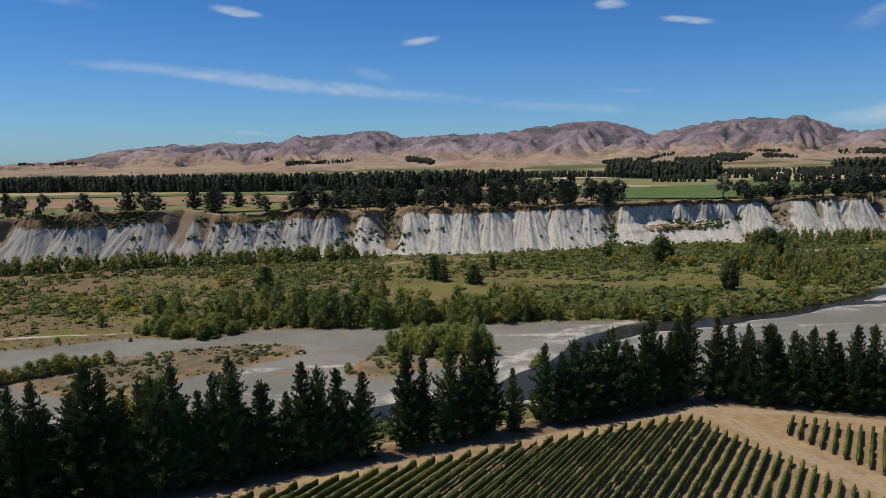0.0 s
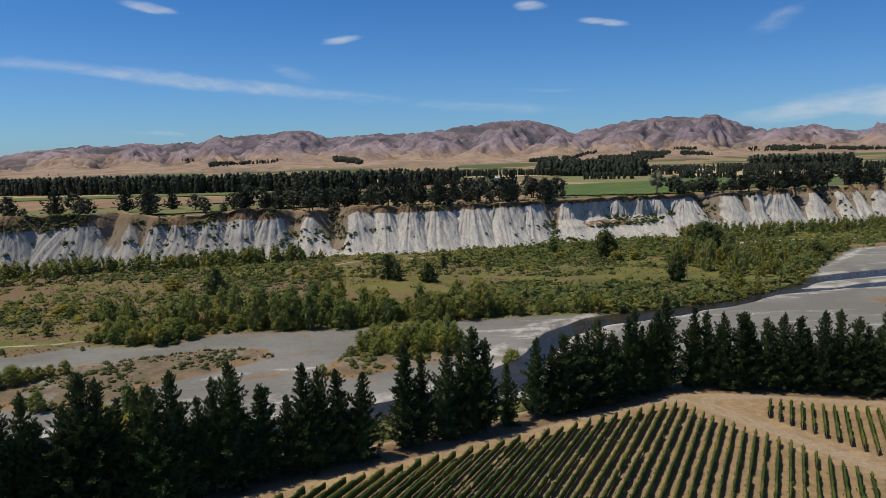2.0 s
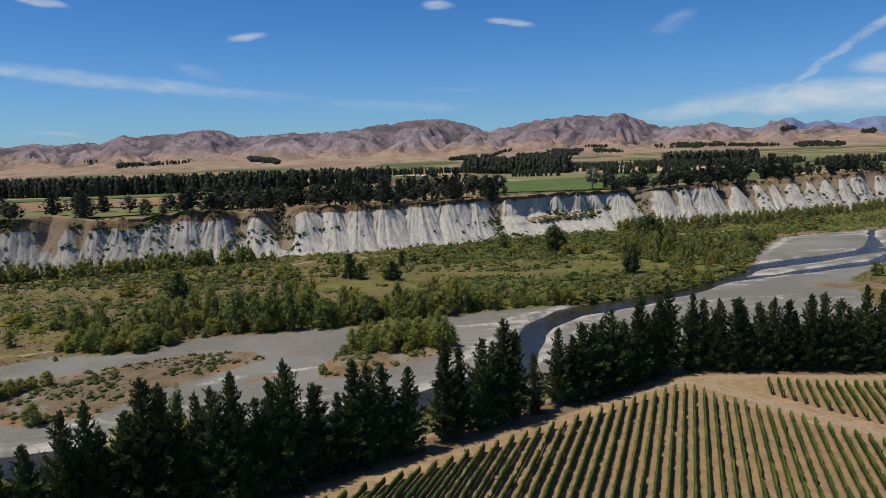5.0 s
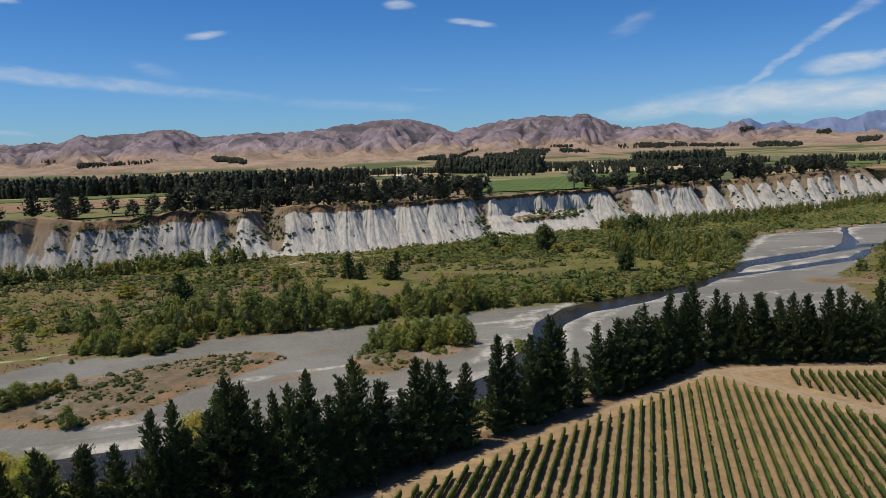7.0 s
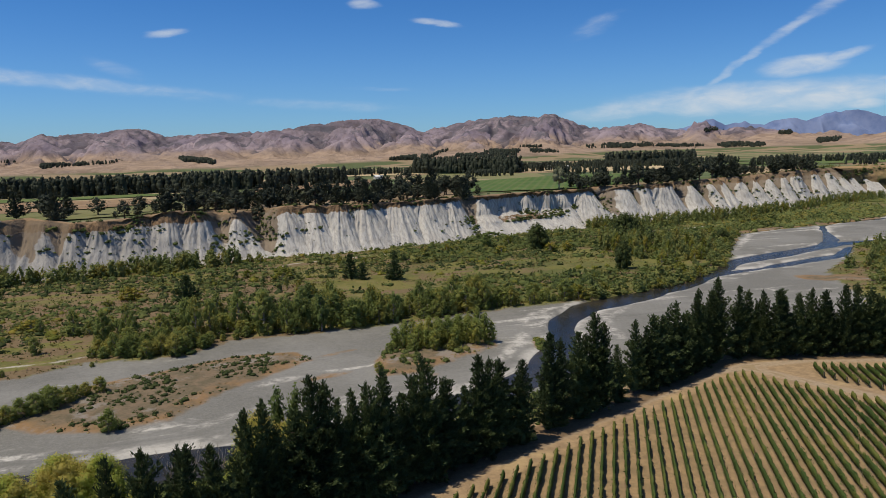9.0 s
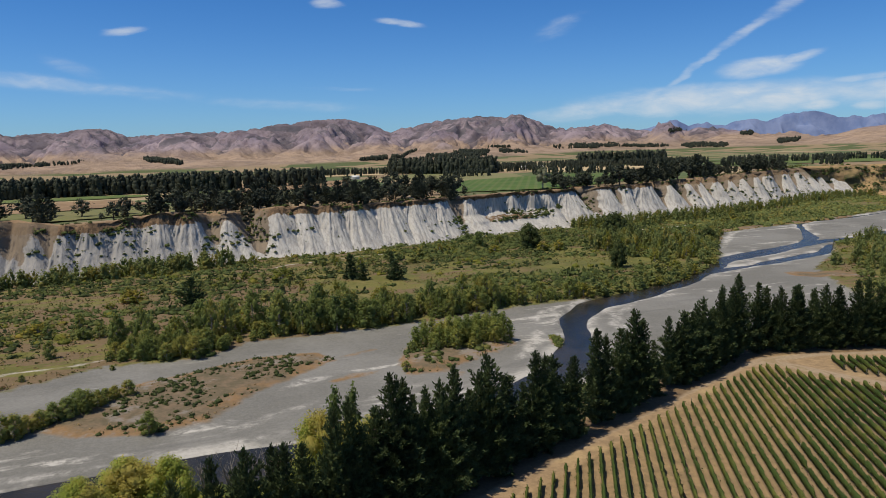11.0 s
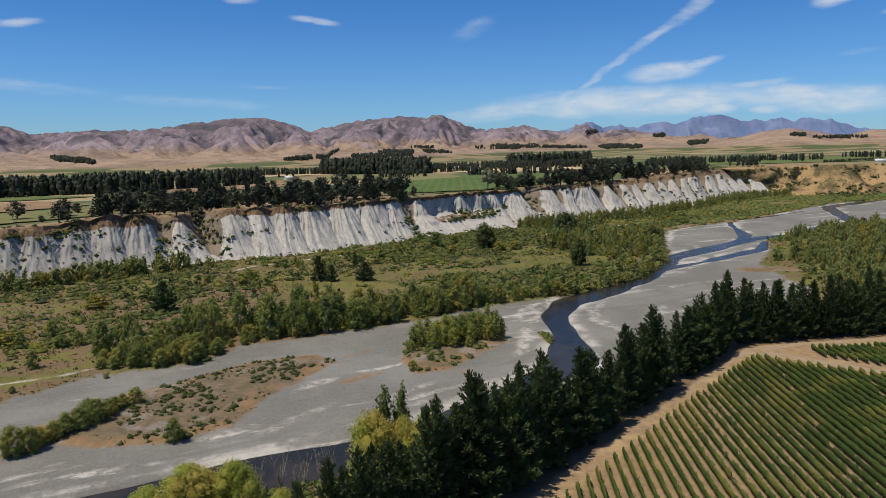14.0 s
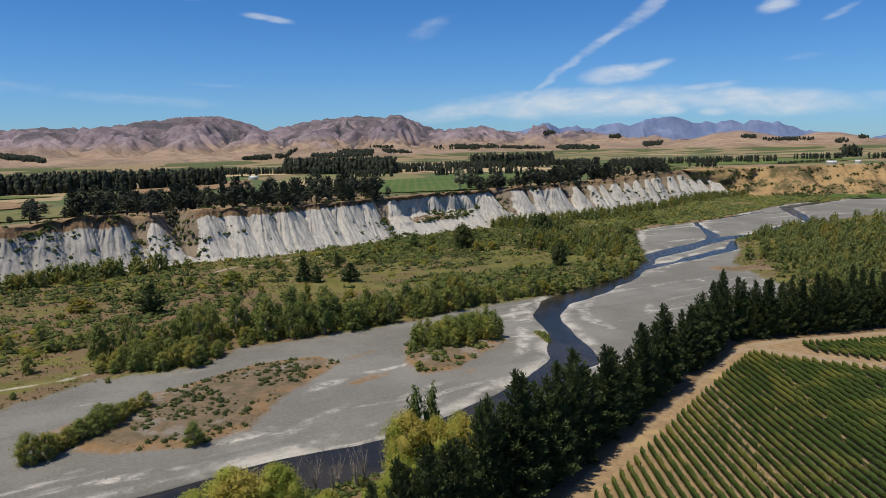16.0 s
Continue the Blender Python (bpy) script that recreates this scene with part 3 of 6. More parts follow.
def ground_parts(x, y):
    z = flood_z(x, y)
    gravel = inside(x, y, NORTH_BANK + SOUTH_BANK)
    dry, bar = inside(x, y, DRY_BAR), inside(x, y, TREE_BAR)
    water = along(x, y, CHANNELS) + 7.0 * (fractal(x / 30, y / 30, 4) - 0.56)
    g = smooth((gravel + 4) / 8)
    z = z * (1 - g) + g * (river_z(x, y) + 0.35 * (fractal(x / 25, y / 25) - 0.5))
    z = z + 0.75 * smooth((dry + 2) / 7) + 1.0 * smooth((bar + 2) / 6)
    z = z - 1.5 * smooth((water + 2.5) / 6)
    pine = y - np.interp(x, PINE_X, PINE_Y)
    near = 1 - smooth((pine - 4.5) / 13)
    z = z * (1 - near) + near * 0.12 * (fractal(x / 12, y / 12) - 0.5)
    wide = np.interp(x, [648, 764, 890], [5, 32, 55])
    up = y - rim(x)
    k = smooth((up - 3) / wide)
    top = terrace_z(x) + 0.8 * (fractal(x / 60, y / 60) - 0.5) + rim_rise(x) * (1 - smooth((up - 4) / 45))
    z = z * (1 - k) + k * top
    # the litter band reaches towards the track, where the pines' shadow is darkened
    return z, dict(gravel=np.minimum(gravel, pine - 9), dry=np.maximum(np.maximum(dry, bar), along(x, y, PATCHES)), water_gap=-water, wash=along(x, y, WASH), silt=along(x, y, SILT),
                   upper=up - 2, near=8 - pine, shaded_litter=5.2 - np.abs(pine + 0.6), brow=np.where(x > 727, np.minimum(k, 1 - k) * 2 - 0.12, -1), vines=np.maximum(inside(x, y, VINE_BLOCK), inside(x, y, VINE_BLOCK_2)), lane=along(x, y, LANE))


def ground_z(x, y):
    return ground_parts(np.atleast_1d(np.asarray(x, float)), np.atleast_1d(np.asarray(y, float)))[0]


# ---- mesh helpers ----
def mesh_of(name, verts, faces, material, smooth_shade=False, **attrs):
    me = bpy.data.meshes.new(name)
    verts, faces = np.asarray(verts, np.float32), np.asarray(faces, np.int32)
    n, k = faces.shape
    me.vertices.add(len(verts))
    me.vertices.foreach_set("co", verts.ravel())
    me.loops.add(n * k)
    me.loops.foreach_set("vertex_index", faces.ravel())
    me.polygons.add(n)
    me.polygons.foreach_set("loop_start", np.arange(0, n * k, k, dtype=np.int32))
    if smooth_shade:
        me.polygons.foreach_set("use_smooth", np.ones(n, bool))
    for key, v in attrs.items():
        me.attributes.new(key, "FLOAT", "POINT").data.foreach_set("value", np.asarray(v, np.float32).ravel())
    me.update(calc_edges=True)
    me.materials.append(material)
    return me


def grid_faces(rows, cols):
    i = np.arange(rows * cols).reshape(rows, cols)
    return np.stack([i[:-1, :-1], i[:-1, 1:], i[1:, 1:], i[1:, :-1]], -1).reshape(-1, 4)


def axis_steps(lo, hi, step, far_lo, far_hi, grow=1.09):
    a = list(np.arange(lo, hi + step / 2, step))
    s = step
    while a[-1] < far_hi:
        s *= grow
        a.append(min(a[-1] + s, far_hi))
    s = step
    while a[0] > far_lo:
        s *= grow
        a.insert(0, max(a[0] - s, far_lo))
    return np.array(a)


# ---- ground ----
gx, gy = axis_steps(-225, 470, 2.6, -4900, 4900, 1.05), axis_steps(84, 690, 2.6, -4900, 4900, 1.06)
GX, GY = np.meshgrid(gx, gy)
GZ, zones = ground_parts(GX.ravel(), GY.ravel())
ground = new("ground", mesh_of("ground", np.stack([GX.ravel(), GY.ravel(), GZ], 1), grid_faces(len(gy), len(gx)), ground_material(), True, **zones))
tagged(ground, "dry valley floor with gravel river bed, scrub and straw-coloured terraces", "ground", kind="structure")

wx, wy = np.meshgrid(np.linspace(-900, 1100, 250), np.linspace(-260, 700, 120))
water_level = river_z(wx.ravel(), wy.ravel()) - 0.55 - 4 * (1 - smooth((inside(wx.ravel(), wy.ravel(), NORTH_BANK + SOUTH_BANK) + 16) / 12))
water = new("water", mesh_of("water", np.stack([wx.ravel(), wy.ravel(), water_level], 1), grid_faces(120, 250), water_material(), True))
tagged(water, "dark shallow braided river water between gravel banks", "river", kind="structure")


# ---- cliff ----
def build_cliff():
    xs = np.concatenate([np.arange(-880, -292, 3.0), np.arange(-292, 334, 0.65), np.arange(334, 768, 0.9)])
    vs = np.linspace(0, 1, 64)
    X, V = np.meshgrid(xs, vs)
    c, half, depth = buttress(X)
    yc, zt = np.interp(X, CLIFF_X, CLIFF_Y), terrace_z(X)
    zb = flood_z(X, yc - 27) - 1.2
    bench = np.exp(-((X - 188) / 57) ** 4)
    lean = 27 + 8 * (vnoise(X / 50, X * 0 + 1) - 0.3) + 8 * bench
    run = 0.8 * (1 - V) + 0.2 * (1 - V) ** 3
    ledge = 0.5 * smooth((0.34 - V) / 0.34) + 0.36 * smooth((0.54 - V) / 0.22) + 0.14 * (1 - V)
    run = run * (1 - 0.8 * bench) + ledge * 0.8 * bench
    a = np.abs(c)
    big = ravine(X + 4 * (fractal(X / 9, V * 5, 2) - 0.5), V)
    cut = depth * (1.5 * V ** 0.6 * a ** 1.15 + (1 - V) * 0.5 * a ** 2) + big
    # rills fan out downwards from the head of each buttress
    far_w = np.maximum(smooth((X - 327) / 54), 0.18)
    tri = far_w * smooth((a - (1.16 - 0.95 * V) + 0.5 * (fractal(X / 16 + 9, V * 2, 3) - 0.5)) / 0.16)
    cut = cut + 7 * tri
    fan = c * half / (1.25 - 0.85 * V)
    seed = np.round(half * 7)
    r1 = np.abs(vnoise(fan / 3.4 + seed, V * 0.9 + seed) - 0.5) * 2
    r2 = np.abs(vnoise(fan / 1.3 + seed + 40, V * 1.6) - 0.5) * 2
    slab = fractal(X / 30 + V * 1.1 + 5, V * 1.2 + X / 90, 2) - 0.5
    facet = np.abs(vnoise((X + 14 * V) / 11 + 3, V * 1.1) - 0.5) * 2
    crag = fractal(X / 4 + 5, V * 6, 2) - 0.5
    body = smooth(V / 0.10) * smooth((1.03 - V) / 0.09)
    r0 = np.abs(vnoise(fan / 7.5 + seed + 11, V * 0.7 + seed) - 0.5) * 2
    Y = yc - lean * run + cut + body * (1.2 * (1 - r0) ** 2 + 1.35 * (1 - r1) ** 2 + 0.75 * (1 - r2) - 9 * slab + 2.6 * (0.5 - facet) - 1.3 * crag)
    top = zt + rim_rise(X) + 0.4 + 2.2 * (fractal(X / 9, X * 0 + 2) - 0.5) - (1.0 + 0.7 * depth) * a ** 2.5 - 0.30 * np.clip(ravine(X, 1.0), 0, 16)
    Z = zb + (top - zb) * V
    back_y, back_z = (yc + gully(X) + 10)[-1], (zt + 0.94 * rim_rise(X) - 0.6)[-1]
    Xa, Ya, Za = np.vstack([X, X[-1]]), np.vstack([Y, back_y]), np.vstack([Z, back_z])
    gl = np.clip(big / 11 * (1 - 0.5 * smooth((X - 327) / 54)), 0, 1.3) + 0.25 * a ** 3 * V + 0.9 * tri
    bt = (zt + 0.45 * rim_rise(X) - Z) - np.clip(depth, 3, 9) * (0.35 + 0.75 * smooth((X - 327) / 54)) * a ** 2 - 1.6 - 1.0 * smooth((-51 - X) / 50) - 3.0 * smooth((X - 342) / 150)
    on_bench = bench * smooth((V - 0.30 + 0.2 * (fractal(X / 18, V * 3, 2) - 0.5)) / 0.05) * smooth((0.50 - V + 0.15 * (fractal(X / 14 + 5, V * 3, 2) - 0.5)) / 0.05)
    bt = bt * (1 - on_bench) + 0.6 * on_bench
    gl, bt = np.vstack([gl, gl[-1]]), np.vstack([bt, bt[-1] * 0])
    ob = new("cliff", mesh_of("cliff", np.stack([Xa.ravel(), Ya.ravel(), Za.ravel()], 1), grid_faces(len(vs) + 1, len(xs)),
                              cliff_material(), True, gully=gl, below_top=bt))
    tagged(ob, "pale grey fluted mudstone cliff with brown soil rim and gullies", "cliff", kind="structure")
    return X, Y, Z


CX_, CY_, CZ_ = build_cliff()

def build_bank():
    """The grassy slope that carries the terrace's edge on past the cliff."""
    line = [(723.6, 755.5), (759.7, 752.3), (801.5, 731.5), (874.1, 677.8), (944.5, 643), (999, 597.1), (1082, 521.6), (1257, 457.2), (1555, 371.8), (2040, 257.7)]
    seg = np.cumsum([0] + [math.dist(a, b) for a, b in zip(line, line[1:])])
    u = np.concatenate([np.arange(0, 360, 2.2), np.arange(360, seg[-1], 10.0)])
    px, py = np.interp(u, seg, [q[0] for q in line]), np.interp(u, seg, [q[1] for q in line])
    k = np.ones(15) / 15
    for step in range(2):
        px[7:-7], py[7:-7] = np.convolve(px, k, "valid"), np.convolve(py, k, "valid")
    tx, ty = np.gradient(px), np.gradient(py)
    ln = np.hypot(tx, ty)
    nx, ny = ty / ln, -tx / ln
    v = np.linspace(0, 1, 30)
    U, V = np.meshgrid(u, v)
    cutv = 46 * np.abs(fractal(U / 50, U * 0 + 4 + V * 0.6, 3) - 0.5) * 2 * np.sin(np.pi * V * 0.8) + 3.5 * (fractal(U / 10, V * 5, 3) - 0.5)
    out = (52 * (1 - V) + 40 * smooth((U - 100) / 60) * (1 - V) - cutv) * (0.12 + 0.88 * smooth((U - 14) / 90))
    X, Y = px[None] - nx[None] * -out, py[None] - ny[None] * -out
    zt = terrace_z(px)[None] + 0.6
    low = 0.30 * smooth((U - 100) / 40)
    W = np.clip((V - low) / (1 - low), 0, 1)
    bumps = 5.0 * (fractal(U / 28, V * 4 + 2, 4) - 0.5) * np.sin(np.pi * V)
    Z = -5.0 + 4 * np.minimum(V, low) / 0.3 + (zt + 1.5) * (0.45 * W + 0.55 * W ** 1.3) + bumps
    crop = np.where(U > 114, low - 0.03 - V, -1) * 30
    Xa, Ya = np.vstack([X, (px - nx * 22)[None]]), np.vstack([Y, (py - ny * 22)[None]])
    Za = np.vstack([Z, zt - 0.2])
    m, g, b, out_ = principled("gold_grass_bank", 1.0, 0.05)
    p = g.pos()
    c = g.mix(g.ramp(g.noise(p, 0.02, 5, 0.65), 0.42, 0.58), (0.33, 0.225, 0.11), (0.17, 0.12, 0.065))
    c = g.mix(g.ramp(g.noise(g.place(p, scale=(1, 1, 0.4)), 0.05, 6, 0.75), 0.49, 0.58, 0, 0.9), c, (0.085, 0.08, 0.04))
    c = g.mix(g.ramp(g.noise(g.place(p, scale=(1, 1, 3)), 0.012, 4, 0.6), 0.50, 0.60, 0, 0.6), c, (0.38, 0.255, 0.125))
    c = g.mix(g.ramp(g.attr("crop"), -0.3, 0.3), c, g.mix(g.ramp(g.noise(p, 0.06, 4), 0.4, 0.6), (0.05, 0.085, 0.025), (0.085, 0.125, 0.035)))
    g.put(b.inputs["Base Color"], c)
    bump(g, b, g.noise(p, 0.1, 5, 0.65), 0.8, 3.0)
    ob = new("grass_bank", mesh_of("grass_bank", np.stack([Xa.ravel(), Ya.ravel(), Za.ravel()], 1), grid_faces(31, len(u)), m, True, crop=np.vstack([crop, crop[-1]])))
    tagged(ob, "golden dry grass slope below the terrace edge", "bank", kind="structure")
    return X, Y, Z


BX_, BY_, BZ_ = build_bank()

# ---- hills and far range ----
MID = (-71.1, 6.3)
RIDGE_AZ = [-75.0, -40.0, -30.8, -30.4, -28.8, -27.5, -26.1, -25.1, -23.9, -22.4, -20.4, -19.6, -18.9, -17.3, -16.1, -15.2, -14.4, -13.6, -11.7, -10.8, -10.2, -9.3, -8.7, -7.6, -6.3, -5.2, -4.1, -3.0, -2.4, -1.3, -0.2, 1.1, 3.3, 5.7, 7.1, 7.7, 9.0, 10.1, 11.8, 12.8, 13.9, 14.9, 15.9, 16.7, 17.7, 18.7, 19.7, 20.9, 22.0, 23.5, 25.0, 25.7, 26.6, 27.4, 28.5, 29.3, 30.2, 30.3, 31.4, 32.5, 33.3, 34.4, 35.5, 36.6, 37.5, 39.0, 40.1, 40.9, 42.6, 44.3, 46.0, 47.2, 48.4, 50.4, 52.4, 54.2, 56.1, 57.9, 59.6, 61.8, 66.0, 90.0]
RIDGE_EL = [0.20, 0.05, -0.21, -0.14, -0.07, -0.16, 0.10, 0.33, 0.60, 0.80, 0.92, 1.17, 1.25, 1.20, 1.45, 1.29, 1.16, 1.37, 1.28, 1.66, 1.92, 1.70, 1.91, 2.04, 2.04, 2.16, 2.16, 1.85, 1.67, 1.75, 1.79, 1.91, 1.93, 1.91, 2.15, 2.36, 2.43, 2.58, 2.60, 2.71, 2.52, 2.33, 2.02, 1.76, 1.99, 2.13, 2.32, 2.45, 2.63, 2.78, 2.74, 2.64, 2.81, 2.59, 2.25, 2.00, 1.90, 1.78, 1.90, 1.89, 2.05, 1.78, 1.41, 1.27, 1.51, 1.32, 1.52, 1.50, 1.22, 1.02, 0.87, 0.64, 0.74, 0.67, 0.59, 0.48, 0.49, 0.54, 0.43, 0.47, 1.10, 1.00]


def ridged(x, y, octaves=5):
    s, k, total, w = 0.0, 1.0, 0.0, 1.0
    for i in range(octaves):
        n = (1 - np.abs(2 * vnoise(x * 2 ** i + 13.7 * i, y * 2 ** i + 7.9 * i) - 1)) ** 2
        s = s + k * n * w
        total += k
        w = np.clip(n * 1.6, 0.25, 1)
        k *= 0.40
    return s / total


def valleys(x, y):
    """0 in sharp valley bottoms, 1 on rounded spurs."""
    return np.abs(2 * vnoise(x, y) - 1)


def wave(u):
    """Ridges and sharp valleys in turn: 0 in the valley, 1 on the ridge."""
    return np.abs(2 * (u - np.floor(u)) - 1)


def build_hills():
    az, r = np.arange(-50, 72, 0.11), np.concatenate([np.linspace(1500, 4660, 165), np.linspace(4680, 4860, 6)])
    A, Rr = np.meshgrid(az, r)
    x, y = MID[0] + Rr * np.sin(np.radians(A)), MID[1] + Rr * np.cos(np.radians(A))
    zt = terrace_z(x)
    want = np.tan(np.radians(np.interp(az, RIDGE_AZ, RIDGE_EL)))
    rel = np.maximum(62.6 + 4600 * want[None] - zt, 10)
    bx, by = x + 190 * (fractal(x / 330, y / 330) - 0.5), y + 190 * (fractal(x / 330 + 9, y / 330) - 0.5)
    # spurs run down towards the plain: short steps across the slope, long ones down it
    wx = np.radians(A) * 3900 + 300 * (fractal(x / 420, y / 420, 3) - 0.5) + 70 * (fractal(x / 90, y / 90, 2) - 0.5)
    wy = Rr + 260 * (fractal(x / 300 + 4, y / 300, 3) - 0.5)
    b1 = wave(wx / 370 + 0.9 * (fractal(x / 700, y / 1500, 2) - 0.5))
    b2 = wave(wy / 185 - 1.0 * b1 + 0.8 * (fractal(x / 260 + 2, y / 260, 2) - 0.5) + np.floor(wx / 370) * 0.37)
    b3 = wave(wx / 74 + wy / 300 + 1.4 * (fractal(x / 110, y / 110, 2) - 0.5))
    b4 = valleys(wx / 27, wy / 60 + wx / 90)
    back = smooth((A - 24) / 8)
    s = smooth((Rr - 2850 - 420 * back) / (1700 - 300 * back))
    bell = np.sin(np.pi * np.clip(s, 0, 1)) ** 0.8
    crest = smooth((s - 0.1) / 0.3)
    soft_b1 = b1 * (2 - b1) * 0.5 + b1 * 0.5
    h = rel * (s - 0.42 * (1 - soft_b1) * bell) - (0.17 * rel + 12) * (1 - b2) * bell * (0.35 + 0.65 * np.sin(np.pi * b1)) - crest * ((0.035 * rel + 7) * (1 - b3) + 5 * (1 - b4))
    h = h + crest * (0.16 * rel + 12) * (ridged(wx / 240, wy / 300, 4) - 0.42) * np.sin(np.pi * np.clip(s, 0, 0.97))
    h = h + crest * (2 + 40 * (fractal(bx / 150, by / 150, 4) - 0.5))
    foot = smooth((Rr - 1900 - 900 * smooth((A - 22) / 12)) / 700) * smooth((4300 - Rr) / 800)
    lumps = 16 * smooth((Rr - 1950) / 900) + 34 * fractal(bx / 420 + 3, by / 300, 3) ** 1.5 + 4 + 7 * valleys(wx / 190, wy / 420)
    h = h + foot * lumps * np.interp(A, [-40, -28, -10, 25, 38, 60], [0.3, 0.5, 1, .9, .9, .6])
    for a0, r0, aw, rw, top in ((51.9, 3350, 3.0, 380, 56), (57.8, 3500, 2.2, 340, 48), (43.6, 3700, 2.6, 300, 30), (31.0, 3950, 1.5, 260, 46), (34.6, 3850, 1.6, 240, 48), (37.5, 3900, 1.4, 260, 70), (40.3, 3900, 1.5, 260, 62), (46, 3900, 1.8, 260, 40), (-1.5, 3300, 5, 300, 36), (5.3, 3500, 4, 260, 42), (11.2, 3350, 3.5, 250, 38)):
        h = h + top * np.exp(-np.abs((A - a0) / aw) ** 2.2 - np.abs((Rr - r0) / rw) ** 2) * (0.85 + 0.3 * fractal(bx / 120, by / 200, 2))
    edge = smooth((Rr - 1500) / 90)
    h = h * (1 - 0.7 * np.clip((Rr - 4670) / 200, 0, 1))
    z = zt - 1.0 + (h + 1.0) * edge
    # gully marks the valley bottoms that the material paints in shade
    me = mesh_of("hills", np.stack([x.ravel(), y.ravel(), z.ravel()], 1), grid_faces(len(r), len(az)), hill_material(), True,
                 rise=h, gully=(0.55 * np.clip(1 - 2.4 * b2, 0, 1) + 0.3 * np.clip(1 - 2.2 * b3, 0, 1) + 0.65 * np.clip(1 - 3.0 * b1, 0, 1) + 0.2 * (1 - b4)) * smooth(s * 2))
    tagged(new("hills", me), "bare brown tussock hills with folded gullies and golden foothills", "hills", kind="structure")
    return az, r, z


HILL_AZ, HILL_R, HILL_H = build_hills()


def hill_z(a, rr):
    return float(HILL_H[np.argmin(abs(HILL_R - rr)), np.argmin(abs(HILL_AZ - a))])



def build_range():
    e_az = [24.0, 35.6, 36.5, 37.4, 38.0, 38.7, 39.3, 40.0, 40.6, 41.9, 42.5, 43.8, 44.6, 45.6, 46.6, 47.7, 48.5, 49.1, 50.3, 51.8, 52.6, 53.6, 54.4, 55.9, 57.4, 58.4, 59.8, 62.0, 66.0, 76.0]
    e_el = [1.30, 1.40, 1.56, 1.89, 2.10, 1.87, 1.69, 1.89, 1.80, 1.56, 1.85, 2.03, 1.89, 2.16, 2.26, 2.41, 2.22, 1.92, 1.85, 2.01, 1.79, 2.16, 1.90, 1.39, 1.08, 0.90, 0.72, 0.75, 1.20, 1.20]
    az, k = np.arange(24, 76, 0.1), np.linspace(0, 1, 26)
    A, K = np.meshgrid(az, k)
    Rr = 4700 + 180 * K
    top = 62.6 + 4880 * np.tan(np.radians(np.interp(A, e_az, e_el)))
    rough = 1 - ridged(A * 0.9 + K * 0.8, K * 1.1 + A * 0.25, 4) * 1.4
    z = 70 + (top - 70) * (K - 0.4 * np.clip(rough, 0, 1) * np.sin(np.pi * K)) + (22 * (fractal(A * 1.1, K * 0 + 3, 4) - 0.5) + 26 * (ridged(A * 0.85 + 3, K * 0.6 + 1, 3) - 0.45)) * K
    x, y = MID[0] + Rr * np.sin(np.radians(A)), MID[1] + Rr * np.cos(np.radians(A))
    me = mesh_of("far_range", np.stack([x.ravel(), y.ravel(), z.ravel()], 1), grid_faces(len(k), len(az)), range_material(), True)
    tagged(new("backdrop_range", me), "distant mountain range behind the brown hills, coloured blue-grey for haze", "mountains", kind="structure")


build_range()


# ---- fields on the upper terrace ----
def field(name, outline, material, label, lift=0.9):
    """A paddock laid on the terrace, cut into a fine grid so that it follows the ground."""
    xs, ys = [p[0] for p in outline], [p[1] for p in outline]
    step = 6.0
    X, Y = np.meshgrid(np.arange(min(xs), max(xs) + step, step), np.arange(min(ys), max(ys) + step, step))
    ok = (inside(X.ravel(), Y.ravel(), outline) > -2) & (Y.ravel() - rim(X.ravel()) > 8)
    f = grid_faces(*X.shape)
    f = f[ok[f].all(1)]
    used = np.unique(f)
    remap = np.full(X.size, -1)
    remap[used] = np.arange(len(used))
    x, y = X.ravel()[used], Y.ravel()[used]
    ob = new(name, mesh_of(name, np.stack([x, y, terrace_z(x) + lift], 1), remap[f], material, True))
    return tagged(ob, label, "field", kind="structure")


GREEN = field_material("green_crop", (0.062, 0.108, 0.030), (0.090, 0.135, 0.040), 9.0, 0.5)
LIME = field_material("lime_crop", (0.085, 0.125, 0.038), (0.125, 0.150, 0.055))
STRAW = field_material("stubble", (0.27, 0.185, 0.108), (0.21, 0.143, 0.085))
HAY = field_material("pale_hay", (0.45, 0.36, 0.21), (0.37, 0.285, 0.165))
OLIVE = field_material("olive_crop", (0.12, 0.135, 0.05), (0.17, 0.16, 0.07), 7.0, 0.2)
field("field_green", [(145.2, 649.6), (201, 865.6), (382.7, 909.2), (467.8, 878.9), (473.4, 721.6), (257.4, 620.4)], GREEN, "bright green crop field behind the cliff rim")
field("field_lime", [(-623.3, 914.5), (-686.9, 1017), (-371.2, 984.6), (-150, 958.6), (-83, 891), (-184.4, 885.7), (-342.4, 903.9)], LIME, "narrow lime green crop strip on the terrace")
field("field_straw", [(-539.1, 602.7), (-574.9, 890.2), (-331.2, 887.2), (-140.2, 845), (-104.1, 738.9), (-177.9, 701.6), (-322.5, 687.2)], STRAW, "dry tan stubble paddock on the terrace")
field("field_olive", [(-439.6, 499.1), (-378.1, 684.4), (-180.3, 691.9), (-47.7, 723.8), (-49.5, 617.9), (-227, 563.6)], OLIVE, "olive green cropped strip near the cliff rim")
field("field_hay", [(-30.3, 854.3), (3.2, 1076), (166.3, 1088), (116.6, 893.4)], STRAW, "pale tan stubble field between shelter belts")
field("field_hay", [(457.5, 990.1), (460.4, 1146), (686.8, 1132), (655.6, 959.5)], HAY, "pale hay field on the far terrace")
